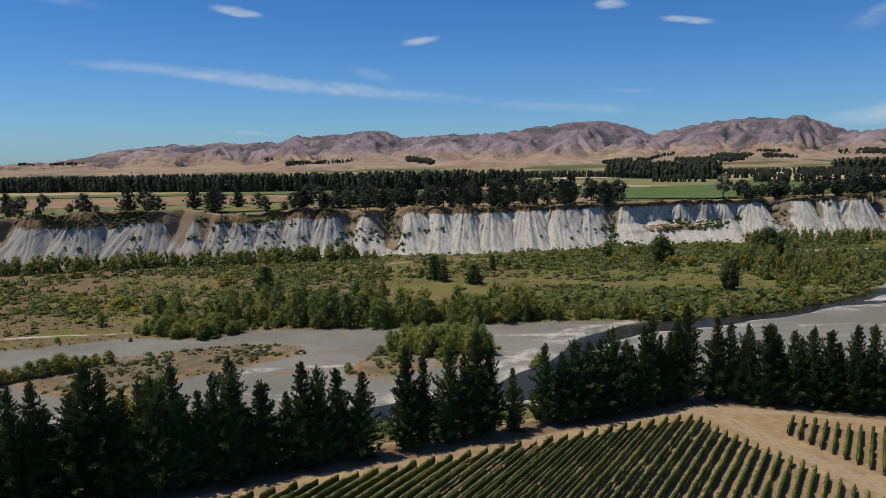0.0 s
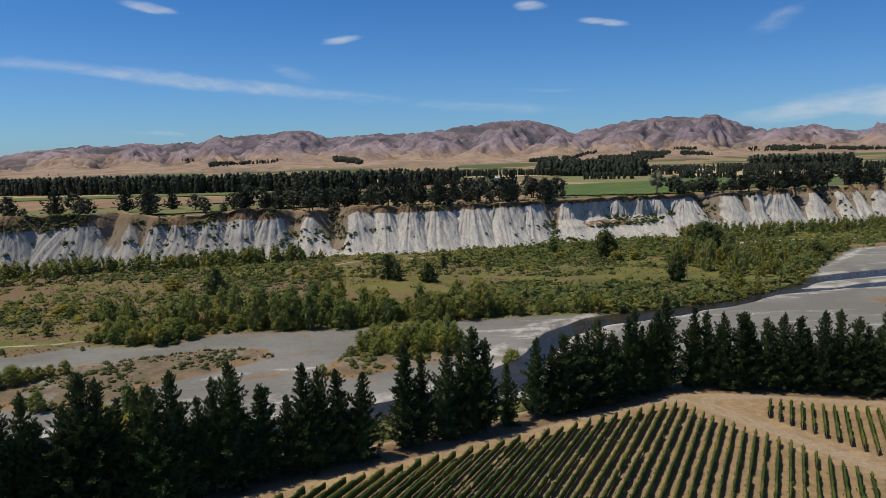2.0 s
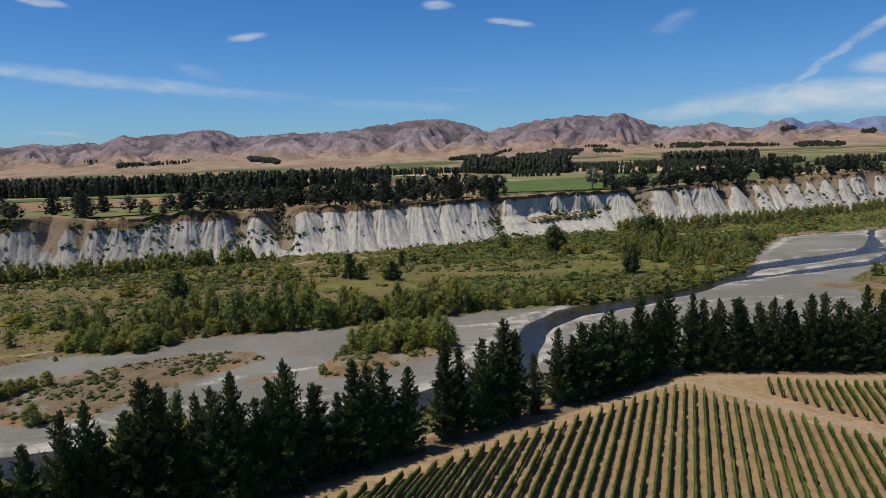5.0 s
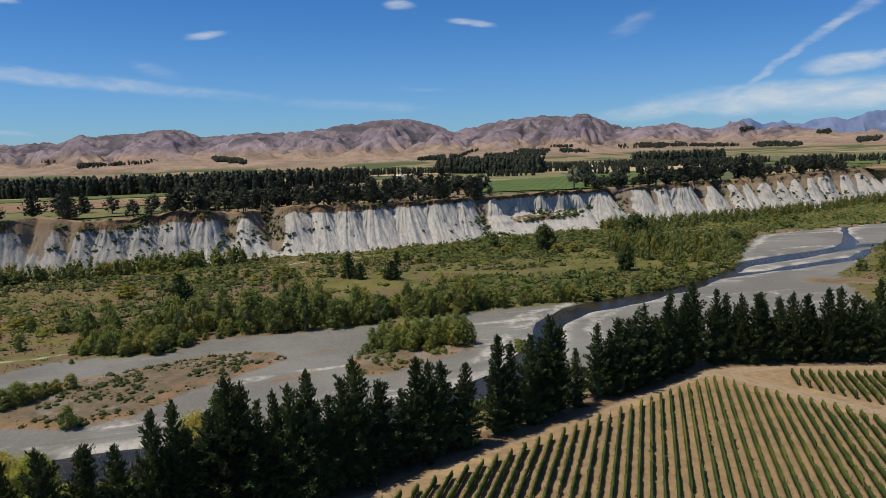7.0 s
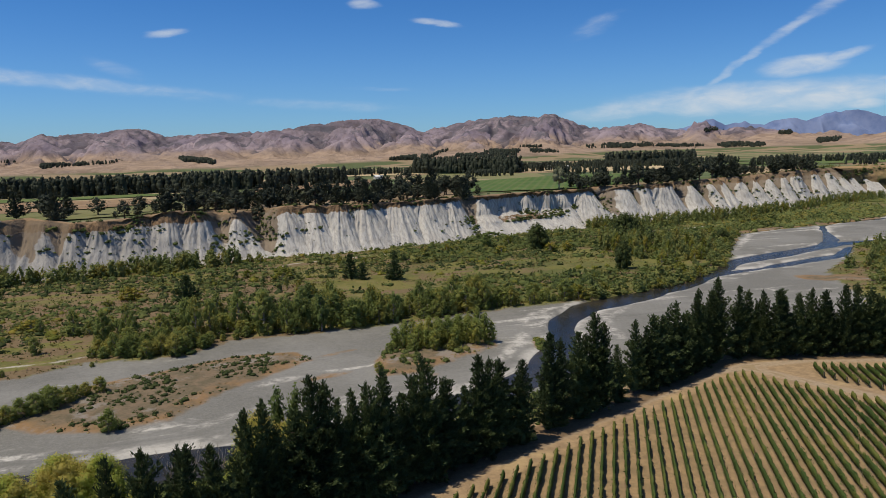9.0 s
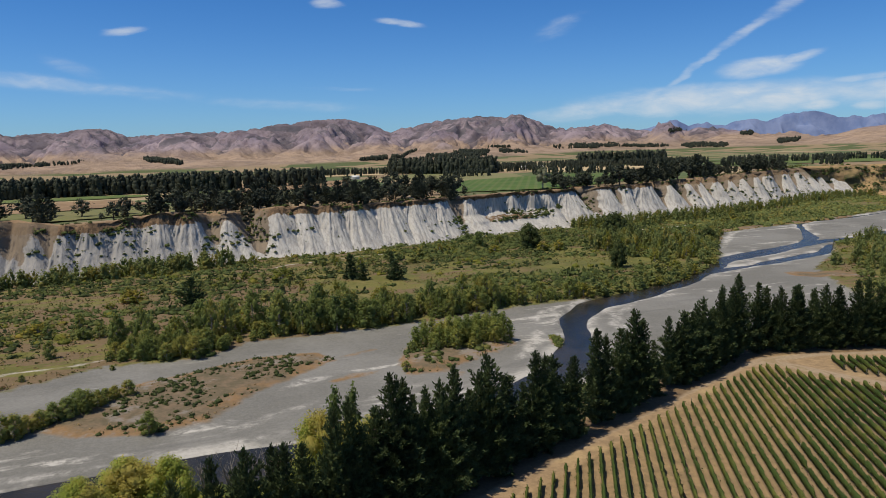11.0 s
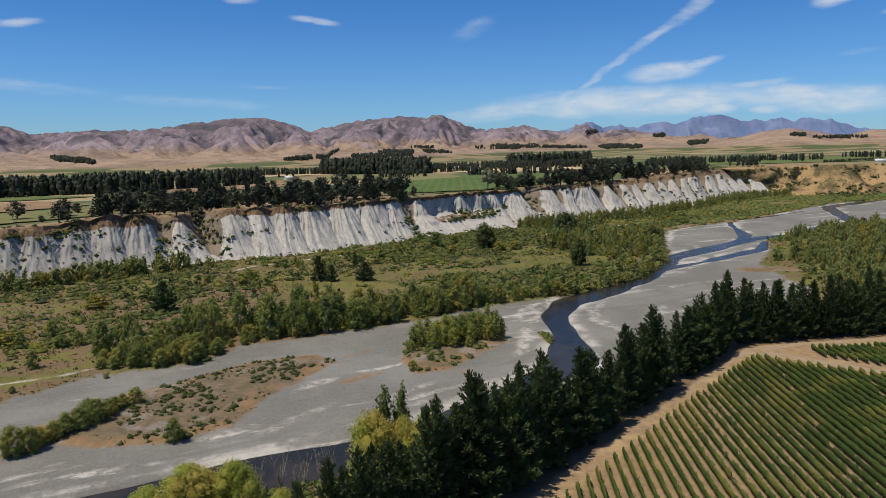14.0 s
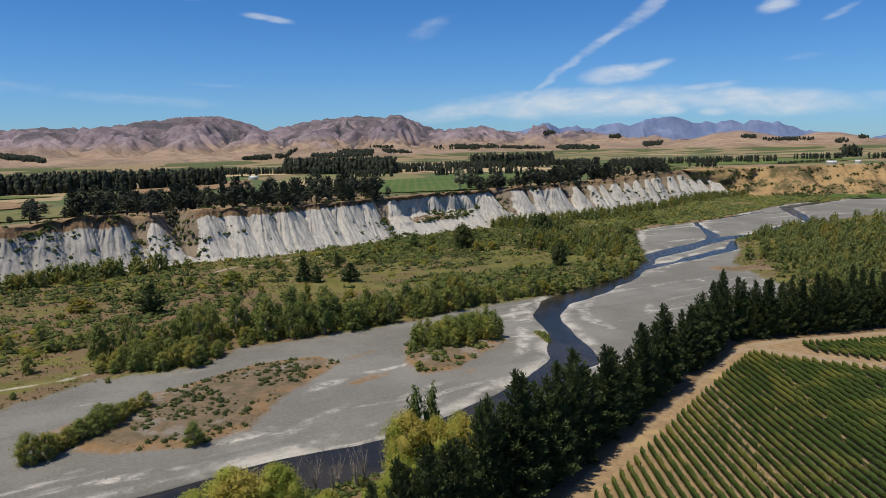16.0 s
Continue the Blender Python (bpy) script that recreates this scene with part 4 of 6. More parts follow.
field("field_hay", [(151.3, 1274), (174.4, 1348), (398.3, 1291), (384.9, 1216)], HAY, "pale hay field below the foothills")
field("field_green", [(760.7, 899.8), (770.3, 1069), (1225, 962.9), (1312, 794), (1022, 750)], LIME, "long green crop field on the upper valley terrace")
field("field_green", [(823.5, 1148), (817.1, 1222), (1325, 1034), (1344, 966.5)], GREEN, "dark green crop field on the upper valley terrace")


# ---- leaf clumps ----
def cards(rng, centres, size, lean=0.6, count=3, stretch=1.0, out=None):
    """Small leaf cards round each centre; returns vertices and quads. out: directions the cards tend to face."""
    c = np.repeat(np.asarray(centres, float), count, 0)
    n = len(c)
    sz = np.repeat(np.broadcast_to(np.asarray(size, float), (len(centres),)), count) * rng.uniform(0.6, 1.25, n)
    c = c + rng.normal(0, 0.35, (n, 3)) * sz[:, None]
    a = rng.normal(0, 1, (n, 3))
    if out is not None:
        a = a * lean + np.repeat(out, count, 0)
    a /= np.linalg.norm(a, axis=1)[:, None] + 1e-9
    t = np.cross(a, rng.normal(0, 1, (n, 3)))
    t /= np.linalg.norm(t, axis=1)[:, None] + 1e-9
    u = np.cross(a, t)
    t, u = t * (sz * 0.5)[:, None] * stretch, u * (sz * 0.5)[:, None]
    k = rng.uniform(0.25, 0.8, (n, 1))
    v = np.stack([c - t, c - u * k + a * sz[:, None] * 0.12, c + t, c + u * k + a * sz[:, None] * 0.12], 1).reshape(-1, 3)
    return v, np.arange(n * 4).reshape(n, 4)


def needles(rng, centres, along_d, length, width, count=2):
    """Slim upswept tufts that point along given directions."""
    c = np.repeat(np.asarray(centres, float), count, 0)
    d = np.repeat(np.asarray(along_d, float), count, 0)
    n = len(c)
    d = d + rng.normal(0, 0.38, (n, 3))
    d /= np.linalg.norm(d, axis=1)[:, None]
    ln = np.repeat(np.asarray(length, float), count)[:, None] * rng.uniform(0.6, 1.3, (n, 1))
    w = np.cross(d, rng.normal(0, 1, (n, 3)))
    w = w / np.linalg.norm(w, axis=1)[:, None] * width * ln
    c = c + rng.normal(0, 0.12, (n, 3))
    v = np.stack([c, c + d * ln * 0.55 - w, c + d * ln, c + d * ln * 0.55 + w], 1).reshape(-1, 3)
    return v, np.arange(n * 4).reshape(n, 4)


def blobs(rng, centres, radii, tall=1.0, sides=6, low=-0.5):
    """Uneven leafy cores, as quads."""
    c, r = np.asarray(centres, float), np.broadcast_to(np.asarray(radii, float), (len(centres),))
    rings = [(low, 0.75), (0.0, 1.0), (0.55, 0.85), (1.0, 0.12)]
    a = np.arange(sides) * 2 * math.pi / sides
    unit = np.array([(math.cos(k) * w, math.sin(k) * w, h) for h, w in rings for k in a])
    v = unit[None] * rng.uniform(0.68, 1.22, (len(c), len(unit), 1)) * r[:, None, None] * np.array((1, 1, tall))
    turn = rng.uniform(0, 6.28, len(c))
    x = v[..., 0] * np.cos(turn)[:, None] - v[..., 1] * np.sin(turn)[:, None]
    y = v[..., 0] * np.sin(turn)[:, None] + v[..., 1] * np.cos(turn)[:, None]
    v = np.stack([x, y, v[..., 2]], -1) + c[:, None, :]
    f = np.array([(q * sides + k, q * sides + (k + 1) % sides, (q + 1) * sides + (k + 1) % sides, (q + 1) * sides + k) for q in range(3) for k in range(sides)])
    f = (f[None] + (np.arange(len(c)) * len(unit))[:, None, None]).reshape(-1, 4)
    return v.reshape(-1, 3), f


def tube(points, radii, sides=6):
    """A tapered limb along points."""
    v, f = [], []
    for i, (p, r) in enumerate(zip(points, radii)):
        d = Vector(points[min(i + 1, len(points) - 1)]) - Vector(points[max(i - 1, 0)])
        q = d.to_track_quat("Z", "Y").to_matrix()
        for s in range(sides):
            a = 2 * math.pi * s / sides
            v.append(Vector(p) + q @ Vector((math.cos(a) * r, math.sin(a) * r, 0)))
        if i:
            b = (i - 1) * sides
            f += [(b + s, b + (s + 1) % sides, b + sides + (s + 1) % sides, b + sides + s) for s in range(sides)]
    return [tuple(p) for p in v], f


def join(pieces):
    vs, fs, k = [], [], 0
    for v, f in pieces:
        v, f = np.asarray(v), np.asarray(f)
        vs.append(v)
        fs.append(f + k)
        k += len(v)
    return np.concatenate(vs), np.concatenate(fs)


def tree_thing(name, trunk, crown, bark, leaf, label, category, group):
    """An empty at the foot with a trunk and a crown."""
    root = new(name)
    for nm, (v, f), mat in (("trunk", trunk, bark), ("crown", crown, leaf)):
        ob = new(nm, mesh_of(nm, v, f, mat, nm == "trunk"))
        ob.parent = root
    return tagged(root, label, category, group)


def pine_shape(seed, height=23.0, radius=3.8, dense=1.0, tuft=1.0, bare=0.08, count=2, slim=0.26, gap=1.0):
    """A plantation pine: whorls of upswept limbs that carry needle tufts, with a ragged outline and several spires."""
    rng = np.random.RandomState(seed)
    bend = rng.normal(0, 0.3, 2)
    axis = [(bend[0] * (k / 6) ** 2, bend[1] * (k / 6) ** 2, height * 0.98 * k / 6) for k in range(7)]
    limbs = [tube(axis, [0.32 * (1 - k / 6.4) + 0.03 for k in range(7)], 6)]
    pts, ways, sizes = [], [], []
    z = height * bare
    lump = rng.uniform(0.6, 1.3, 14)
    side = rng.uniform(0.75, 1.25, 6)
    while z < height * 0.97:
        f = z / height
        reach = radius * (1.02 - f) ** 0.72 * min(1.0, 0.72 + (f - bare) * 2.2) * (0.45 + 0.55 * lump[int(f * 13.9)])
        reach = max(reach, 0.35)
        spin = rng.uniform(0, 6.28)
        n = int(rng.randint(4, 7))
        for j in range(n):
            a = spin + 6.283 * j / n + rng.normal(0, 0.25)
            ln = reach * rng.uniform(0.5, 1.25) * side[int(a / 6.2832 * 6) % 6]
            rise = rng.uniform(0.05, 0.35) + 0.55 * f
            steps = max(3, int(ln * 2.6 * dense))
            for s in range(steps):
                q = (s + rng.uniform(0.3, 1.0)) / steps
                if q < 0.25 and ln > 1.5:
                    continue
                w = rng.normal(0, 0.09 * ln * (1.1 - 0.5 * q))
                pts.append((math.cos(a) * ln * q - math.sin(a) * w + bend[0] * f * f, math.sin(a) * ln * q + math.cos(a) * w + bend[1] * f * f, z + rise * ln * q * q + rng.normal(0, 0.15)))
                ways.append((math.cos(a) * (0.85 - 0.45 * f), math.sin(a) * (0.85 - 0.45 * f), 0.30 + 0.75 * f))
                sizes.append(tuft * (1.15 - 0.3 * f))
            if ln > 1.6 and rng.rand() < 0.4:
                limbs.append(tube([(0, 0, z), (math.cos(a) * ln * 0.8, math.sin(a) * ln * 0.8, z + rise * ln * 0.6)], [0.07, 0.02], 4))
        z += rng.uniform(0.45, 0.85) * gap
    for s in range(8):
        pts.append((bend[0], bend[1], height * (0.93 + 0.06 * s / 7)))
        ways.append((0, 0, 1))
        sizes.append(0.8)
    hs = np.arange(height * bare + 0.8, height * 0.9, 1.25)
    rad = radius * 0.36 * (1.02 - hs / height) ** 0.72 * np.array([0.45 + 0.55 * lump[int(q / height * 13.9)] for q in hs])
    core = blobs(rng, np.stack([bend[0] * (hs / height) ** 2, bend[1] * (hs / height) ** 2, hs], 1), rad, 0.9, 6, -1.0)
    return join(limbs), join([core, needles(rng, pts, ways, sizes, slim, count)])


def lumpy_shape(seed, height, radius, lumps=11, card=0.6, number=420, low=0.12, slim=False, count=1, core=0.72):
    """A broad-leaved crown: several leafy lumps on forked limbs, with gaps between them."""
    rng = np.random.RandomState(seed)
    limbs = [tube([(0, 0, -0.4), (0.1, 0, height * 0.3), (0.15, 0.1, height * 0.62)], [radius * 0.07 + 0.08, radius * 0.05 + 0.05, 0.05], 6)]
    pts, outs, cores, radii = [], [], [], []
    for i in range(lumps):
        f = (i + 0.5) / lumps
        zc = height * (low + (0.93 - low) * f)
        wide = math.sin(math.pi * min(1, 0.18 + 0.82 * f)) ** 0.6
        a = i * 2.4 + rng.uniform(-0.5, 0.5)
        off = radius * wide * rng.uniform(0.35, 0.75) * (0.6 if slim else 1)
        c = np.array((math.cos(a) * off, math.sin(a) * off, zc * 0.94))
        r = radius * rng.uniform(0.36, 0.58) * (0.55 + 0.45 * wide)
        rz = r * (1.5 if slim else 0.9)
        limbs.append(tube([(0, 0, height * (0.12 + 0.4 * f)), tuple(c)], [0.09 + 0.02 * radius, 0.03], 4))
        d = rng.normal(0, 1, (number // lumps, 3))
        d /= np.linalg.norm(d, axis=1)[:, None]
        d[:, 2] = np.where(d[:, 2] < -0.5, -d[:, 2], d[:, 2])
        k = rng.uniform(0.62, 1.1, len(d))[:, None]
        pts.append(c + d * k * np.array((r, r, rz)))
        outs.append(d + np.array((0, 0, 0.35)))
        cores.append(c)
        radii.append(r * core)
    leaf = cards(rng, np.concatenate(pts), np.full(sum(map(len, pts)), card), 0.7, count, 1.25, np.concatenate(outs))
    inner = blobs(rng, cores, radii, 1.4 if slim else 0.95, 6, -0.8)
    return join(limbs), join([inner, leaf])


def merged(name, shapes, spots, material, label, category):
    """Many far trees as one object."""
    pieces = []
    for i, m in enumerate(spots):
        v, f = shapes[i % len(shapes)]
        a = np.array(m)
        pieces.append((np.asarray(v) @ a[:3, :3].T + a[:3, 3], f))
    return tagged(new(name, mesh_of(name, *join(pieces), material)), label, category, kind="stuff")


def placed(x, y, scale, wide=None, spin=0.0, sink=0.15, z=None):
    z = ground_z(x, y)[0] if z is None else z
    wide = scale if wide is None else wide
    return Matrix.LocRotScale((x, y, z - sink), Euler((0, 0, spin)), (wide, wide, scale))


def plant(templates, spots, pick):
    """Sets trees out: every template stands at its first spot, the others are copies."""
    used = set()
    for i, m in enumerate(spots):
        t = templates[pick(i)]
        if t.name in used:
            copy_thing(t, m)
        else:
            t.matrix_basis = m
            used.add(t.name)
    for t in templates:
        if t.name not in used:
            for o in [*t.children_recursive, t]:
                bpy.data.objects.remove(o)


rng = np.random.RandomState(11)

# ---- pine shelter belts beside the vineyard ----
BELT_A = [(-101.2, 19.9), (-96.1, 21.4), (-91, 21.8), (-86.1, 20.7), (-81.5, 19.1), (-76.7, 23.4), (-74.1, 23.9), (-71.7, 21.3), (-68, 24.9), (-65.3, 25.5), (-62.8, 23.4), (-60.5, 23.4), (-57.6, 23), (-54.7, 23.5), (-51.1, 23.2), (-47.9, 21.3), (-45.1, 22.9), (-42, 25.3), (-37.1, 20.6), (-32.1, 19), (-29.1, 21.4)]
BELT_A2 = [(-26.3, 21.5), (-22.1, 21.3), (-17.7, 22.1), (-8.4, 22), (-4.7, 19.3), (0.8, 23.6), (4.2, 20.7), (7.2, 23.5), (10.3, 20.2), (15.8, 16.7), (23.5, 20.5), (28, 17.7), (31.1, 21.4), (35.3, 22.3), (37.7, 20), (40.6, 22.3), (43.8, 20.2), (46.8, 19.1), (49.7, 20.7), (52.4, 21.8), (54.8, 20.3), (57.2, 22), (59.8, 20.8), (62.7, 23.7)]
BELT_B = [(70.1, 24.8), (73.8, 21.5), (77.8, 21.1), (81.8, 23), (84.9, 20.2), (87.7, 20.5), (92.2, 21.2), (95.7, 21.9), (98.2, 19.7), (100.9, 21), (105.1, 20.6), (108.5, 21.9), (111.8, 21), (115.1, 23.1), (118.9, 21), (124.1, 24.6), (128.5, 21.9), (133.3, 22.8), (137.9, 20.9), (143, 21.8), (148.2, 19.9), (153.5, 21.6), (162, 20.9), (168, 21.7), (173.6, 20.7), (181, 21.6)]
pines = [tree_thing("pine_tree", *pine_shape(100 + i, 23.0, 4.7 + 0.4 * (i % 4), 2.3, 0.85, 0.015 + 0.03 * (i % 3), 5, 0.15, 1.3), BARK, PINE, "tall dark green plantation pine beside the vineyard track", "pine", "pine shelter belt") for i in range(7)]
spots = []
second = [(float(x), rng.uniform(14, 20)) for x in np.arange(-102, -35, 5.0)] + [(float(x), rng.uniform(13, 19)) for x in np.arange(31, 61, 5.2)] + [(float(x), rng.uniform(14, 20)) for x in np.arange(78, 176, 6.5)]
for k, (bx, h) in enumerate(BELT_A + BELT_A2 + BELT_B + second):
    by = float(np.interp(bx, PINE_X, PINE_Y)) + rng.uniform(-0.5, 1.6) + (3.5 if k >= len(BELT_A + BELT_A2 + BELT_B) else 0)
    s = h / 23.0
    spots.append(placed(bx, by, s * 1.01, s * rng.uniform(0.85, 1.2), rng.uniform(0, 6.28)))
plant(pines, spots, lambda i: (i * 5 + i // 7) % 7)


# ---- willows and other trees of the river flats ----
def broad(name, seeds, label, category, leaf, bark, group, **shape):
    return [tree_thing(name, *lumpy_shape(s, **shape), bark, leaf, label, category, group) for s in seeds]


willows = broad("willow_tree", (1, 2, 3, 4), "bushy green willow on the river flat", "willow", WILLOW, PALE_BARK, "willows on the river flat", height=12, radius=5, number=760, card=0.74, low=0.05, lumps=15, core=0.5)
uprights = broad("poplar_tree", (5, 6, 7), "slender upright green poplar on the river flat", "poplar", POPLAR, PALE_BARK, "poplars on the river flat", height=14, radius=4, number=800, card=0.72, slim=True, lumps=13, low=0.08, core=0.5)
young = broad("young_willow_tree", (15, 16, 17), "slender light green young willow on the gravel bank", "willow", YOUNG, PALE_BARK, "young willows", height=12, radius=3.6, number=760, card=0.6, slim=True, lumps=12, low=0.06, core=0.45)
golds = broad("yellow_willow_tree", (8, 9), "yellow-green autumn willow on the river flat", "willow", YELLOW, PALE_BARK, "yellow willows", height=10, radius=5, number=300, card=1.0, low=0.08, core=0.54)
darks = broad("dark_tree", (10, 11), "large dark green rounded tree on the flat", "tree", SCRUB_DARK, BARK, "dark trees on the flat", height=20, radius=10, number=2400, card=1.0, lumps=34, low=0.08, core=0.5)
firs = [tree_thing("wild_pine", *pine_shape(200 + i, 15.0, 4.6, 0.6, 1.5, 0.03), BARK, PINE, "dark self-sown pine among the scrub", "pine", "self-sown pines") for i in range(2)]


def spot(x, y, h, base, r=None, base_r=1.0, z=None):
    s = h / base
    w = s if r is None else r / base_r
    return placed(x, y, s, w, rng.uniform(0, 6.28), 0.3, z)


plant(darks, [spot(140.6, 467.6, 18.5, 20, 9.2, 10), spot(207, 459.7, 23.4, 20, 11.3, 10), spot(218.9, 452.1, 15.6, 20, 7.8, 10), spot(145.9, 366.3, 14.2, 20, 5.5, 10), spot(262.9, 426.3, 12.9, 20, 6.9, 10)], lambda i: i % 2)
plant(firs, [spot(-90.8, 362.8, 13.2, 15, 5.5, 4.6), spot(-5.3, 401.5, 13.6, 15, 5, 4.6), spot(31.1, 301.6, 12.3, 15, 4.1, 4.6), spot(29.3, 436.5, 9.9, 15, 2.3, 4.6),
             spot(15.4, 386.8, 11.4, 15, 4.5, 4.6), spot(0.1, 394.8, 10, 15, 3.6, 4.6)], lambda i: i % 2)
tall = [(-59.4, 302.4, 16.4, 4.6), (-39.3, 286.8, 15.5, 4.6), (-52.9, 301.3, 12.4, 3.7), (-39.6, 322.6, 11.9, 3.7), (23.1, 300.3, 10.3, 3.6), (-6.1, 295.4, 11.9, 4.6), (-16.1, 298.5, 10.1, 4.6), (109.7, 484.8, 11.4, 4.4), (-55.6, 308, 13.8, 3.7), (-32.7, 292.3, 11.9, 3.7), (9.5, 299.7, 11, 3.7), (-23.5, 294.9, 10.1, 3.7), (-44.7, 295.4, 11, 3.7), (16.8, 302.3, 9.6, 3.6)]
bushy = [(-114.8, 281.8, 10.1, 4), (-109.3, 275, 11.9, 4.8), (-101.9, 272, 11, 5.5), (-92.6, 270.8, 11.9, 4.8), (-83.1, 277.3, 8.7, 4.4), (-120.4, 230.1, 7.4, 3.9), (-127.4, 223.5, 8.3, 4.8), (-133.3, 219.8, 6.9, 4.2), (-116.4, 235.7, 5.6, 3), (-138.3, 215, 5.6, 3.7), (-106.9, 204.2, 5.2, 4.7), (-118.9, 268.5, 3.7, 3.1), (-144.5, 265.2, 3.7, 2.4), (167.7, 343.2, 10.2, 6.1), (146.4, 333.1, 9.7, 6.5), (235.8, 392.8, 6.8, 6), (-97, 281.4, 11, 4.6), (-106.2, 287.3, 10, 4.6), (-123.4, 226.3, 7.9, 4.6), (-130.3, 221.7, 8.3, 4.8), (-125.2, 230.2, 6.9, 4.2), (-118.4, 232.9, 6.5, 4.1), (-112.6, 237.6, 5.6, 3.7), (-136.2, 217.9, 7.4, 4.6), (-142.2, 214.1, 6.5, 4.3)]
island = [(-30.8, 226.1, 5.6, 2.2), (-12.1, 252.8, 9.6, 3.1), (-7.5, 248.1, 11.1, 3.5), (-1.1, 246.2, 10.6, 3.5), (6.3, 246.1, 11.8, 3.6), (10.9, 248.9, 13.1, 2.8), (-18.6, 252.9, 4.6, 2.5), (-21.5, 231.6, 4.8, 2.3), (-2, 239.7, 7.2, 3), (-14, 243.6, 7.4, 2.8), (2.6, 252.6, 9.2, 3.2), (14.6, 253.5, 8.3, 2.8), (-6.6, 256.4, 8.3, 2.9), (-16.7, 248.3, 8.3, 3), (-9.4, 244.5, 9.2, 3), (-3.8, 250.8, 10.1, 3.1), (3.5, 248.9, 10.6, 3.1), (8.1, 252.6, 10.1, 2.9), (13.6, 248.9, 10.1, 2.6), (-22.3, 245.6, 5.5, 2.6), (-0.2, 242.5, 7.4, 2.8)]
plant(uprights, [spot(x, y, h, 14, r * 1.1, 4) for x, y, h, r in tall + [(-64.6, 159.5, 22.7, 3.2), (-68.2, 160.6, 17, 2.5)]], lambda i: i % 3)

plant(young, [spot(x, y, h * 1.05, 12, r * 1.0, 3.6) for x, y, h, r in island[1:6] + island[13:19] + [(x - 2.4, y + 2.0, h * 0.95, r * 1.15) for x, y, h, r in island[1:6] + island[13:19]] + [(x + 2.2, y - 2.6, h * 0.85, r * 1.15) for x, y, h, r in island[1:6] + island[13:19]]], lambda i: i % 3)

# more willows along the bank and over the flat
bank = []
for x0, x1, deep, n, lo, hi in ((-121, -74, 28, 75, 7.3, 13.7), (-72, 39, 15, 85, 7.3, 13.7), (39, 141, 9, 40, 4.5, 8)):
    for k in range(n):
        x = rng.uniform(x0, x1)
        if vnoise(np.array([x / 9]), np.array([2.5]))[0] < 0.2:
            continue
        y0 = float(np.interp(x, [p[0] for p in NORTH_BANK[:12]], [p[1] for p in NORTH_BANK[:12]]))
        bank.append((x, y0 + 3 + deep * rng.rand() ** 1.4, lo * 0.65 + (hi - lo * 0.45) * rng.rand() ** 1.3, rng.uniform(2.8, 5.4)))
for (ax, ay), (bx, by) in zip(NORTH_BANK[5:15], NORTH_BANK[6:16]):
    for k in range(int(math.hypot(bx - ax, by - ay) / 3.2)):
        q = rng.rand()
        bank.append((ax + (bx - ax) * q - rng.uniform(-1, 1), ay + (by - ay) * q + rng.uniform(2, 17), (3.8 + 8.5 * rng.rand() ** 1.5) * (1.0 if -120 < ax < 53 else 0.7), rng.uniform(2.4, 5.0)))
flat = []
while len(flat) < 250:
    x, y = rng.uniform(-240, 455), rng.uniform(246, 615)
    yc = float(np.interp(x, CLIFF_X, CLIFF_Y))
    if inside(np.array([x]), np.array([y]), NORTH_BANK + SOUTH_BANK)[0] > -6 or y > yc - 28 or along(np.array([x]), np.array([y]), WASH)[0] > -3:
        continue
    if -45 < x < 225 and y > yc - 62:
        continue
    belt = math.exp(-((yc - 46 - y) / 19) ** 2) * (1.0 if x < -17 or x > 238 else 0.25)
    if vnoise(np.array([x / 45]), np.array([y / 45]))[0] + belt < 0.62:
        continue
    flat.append((x, y, rng.uniform(3.0, 7.8) + 1.8 * belt, rng.uniform(2.6, 5.4)))
# thicket on the far side of the pine belt, up the valley
thicket = []
while len(thicket) < 780:
    x, y = rng.uniform(176, 448 if len(thicket) < 600 else 610), rng.uniform(136, 450)
    d = inside(np.array([x]), np.array([y]), NORTH_BANK + SOUTH_BANK)[0]
    if d > -7 or y < np.interp(x, PINE_X, PINE_Y) + 17 or (d > -20 and vnoise(np.array([x / 30]), np.array([y / 30]))[0] < 0.3):
        continue
    big = min(1.0, -d / 50)
    thicket.append((x, y, rng.uniform(5.8, 10) + 5 * big, rng.uniform(2.7, 4.1) + 0.9 * big))
foot_belt = []
for k in range(330):
    x = rng.uniform(240, 770)
    foot_belt.append((x, float(np.interp(x, CLIFF_X, CLIFF_Y)) - 36 - 20 * rng.rand() ** 2 + rng.normal(0, 3), rng.uniform(7.5, 12.5), rng.uniform(2.8, 4.2)))
for k in range(220):
    x = rng.uniform(-310, -60) if k < 195 else rng.uniform(238, 402)
    foot_belt.append((x, float(np.interp(x, CLIFF_X, CLIFF_Y)) - 35 + rng.normal(0, 4), rng.uniform(6.5, 12.0), rng.uniform(3.4, 5.4)))
bushy = [(x, y, h * 1.3, r * 1.25) if y < 240 else (x, y, h, r) for x, y, h, r in bushy]
mixed = foot_belt + bushy + [island[0]] + island[6:13] + island[19:] + bank + flat + thicket
rest_w = [s for i, s in enumerate(mixed) if i % 7 != 3 or s[1] < 300]
rest_g = [s for i, s in enumerate(mixed) if i % 7 == 3 and s[1] >= 300]
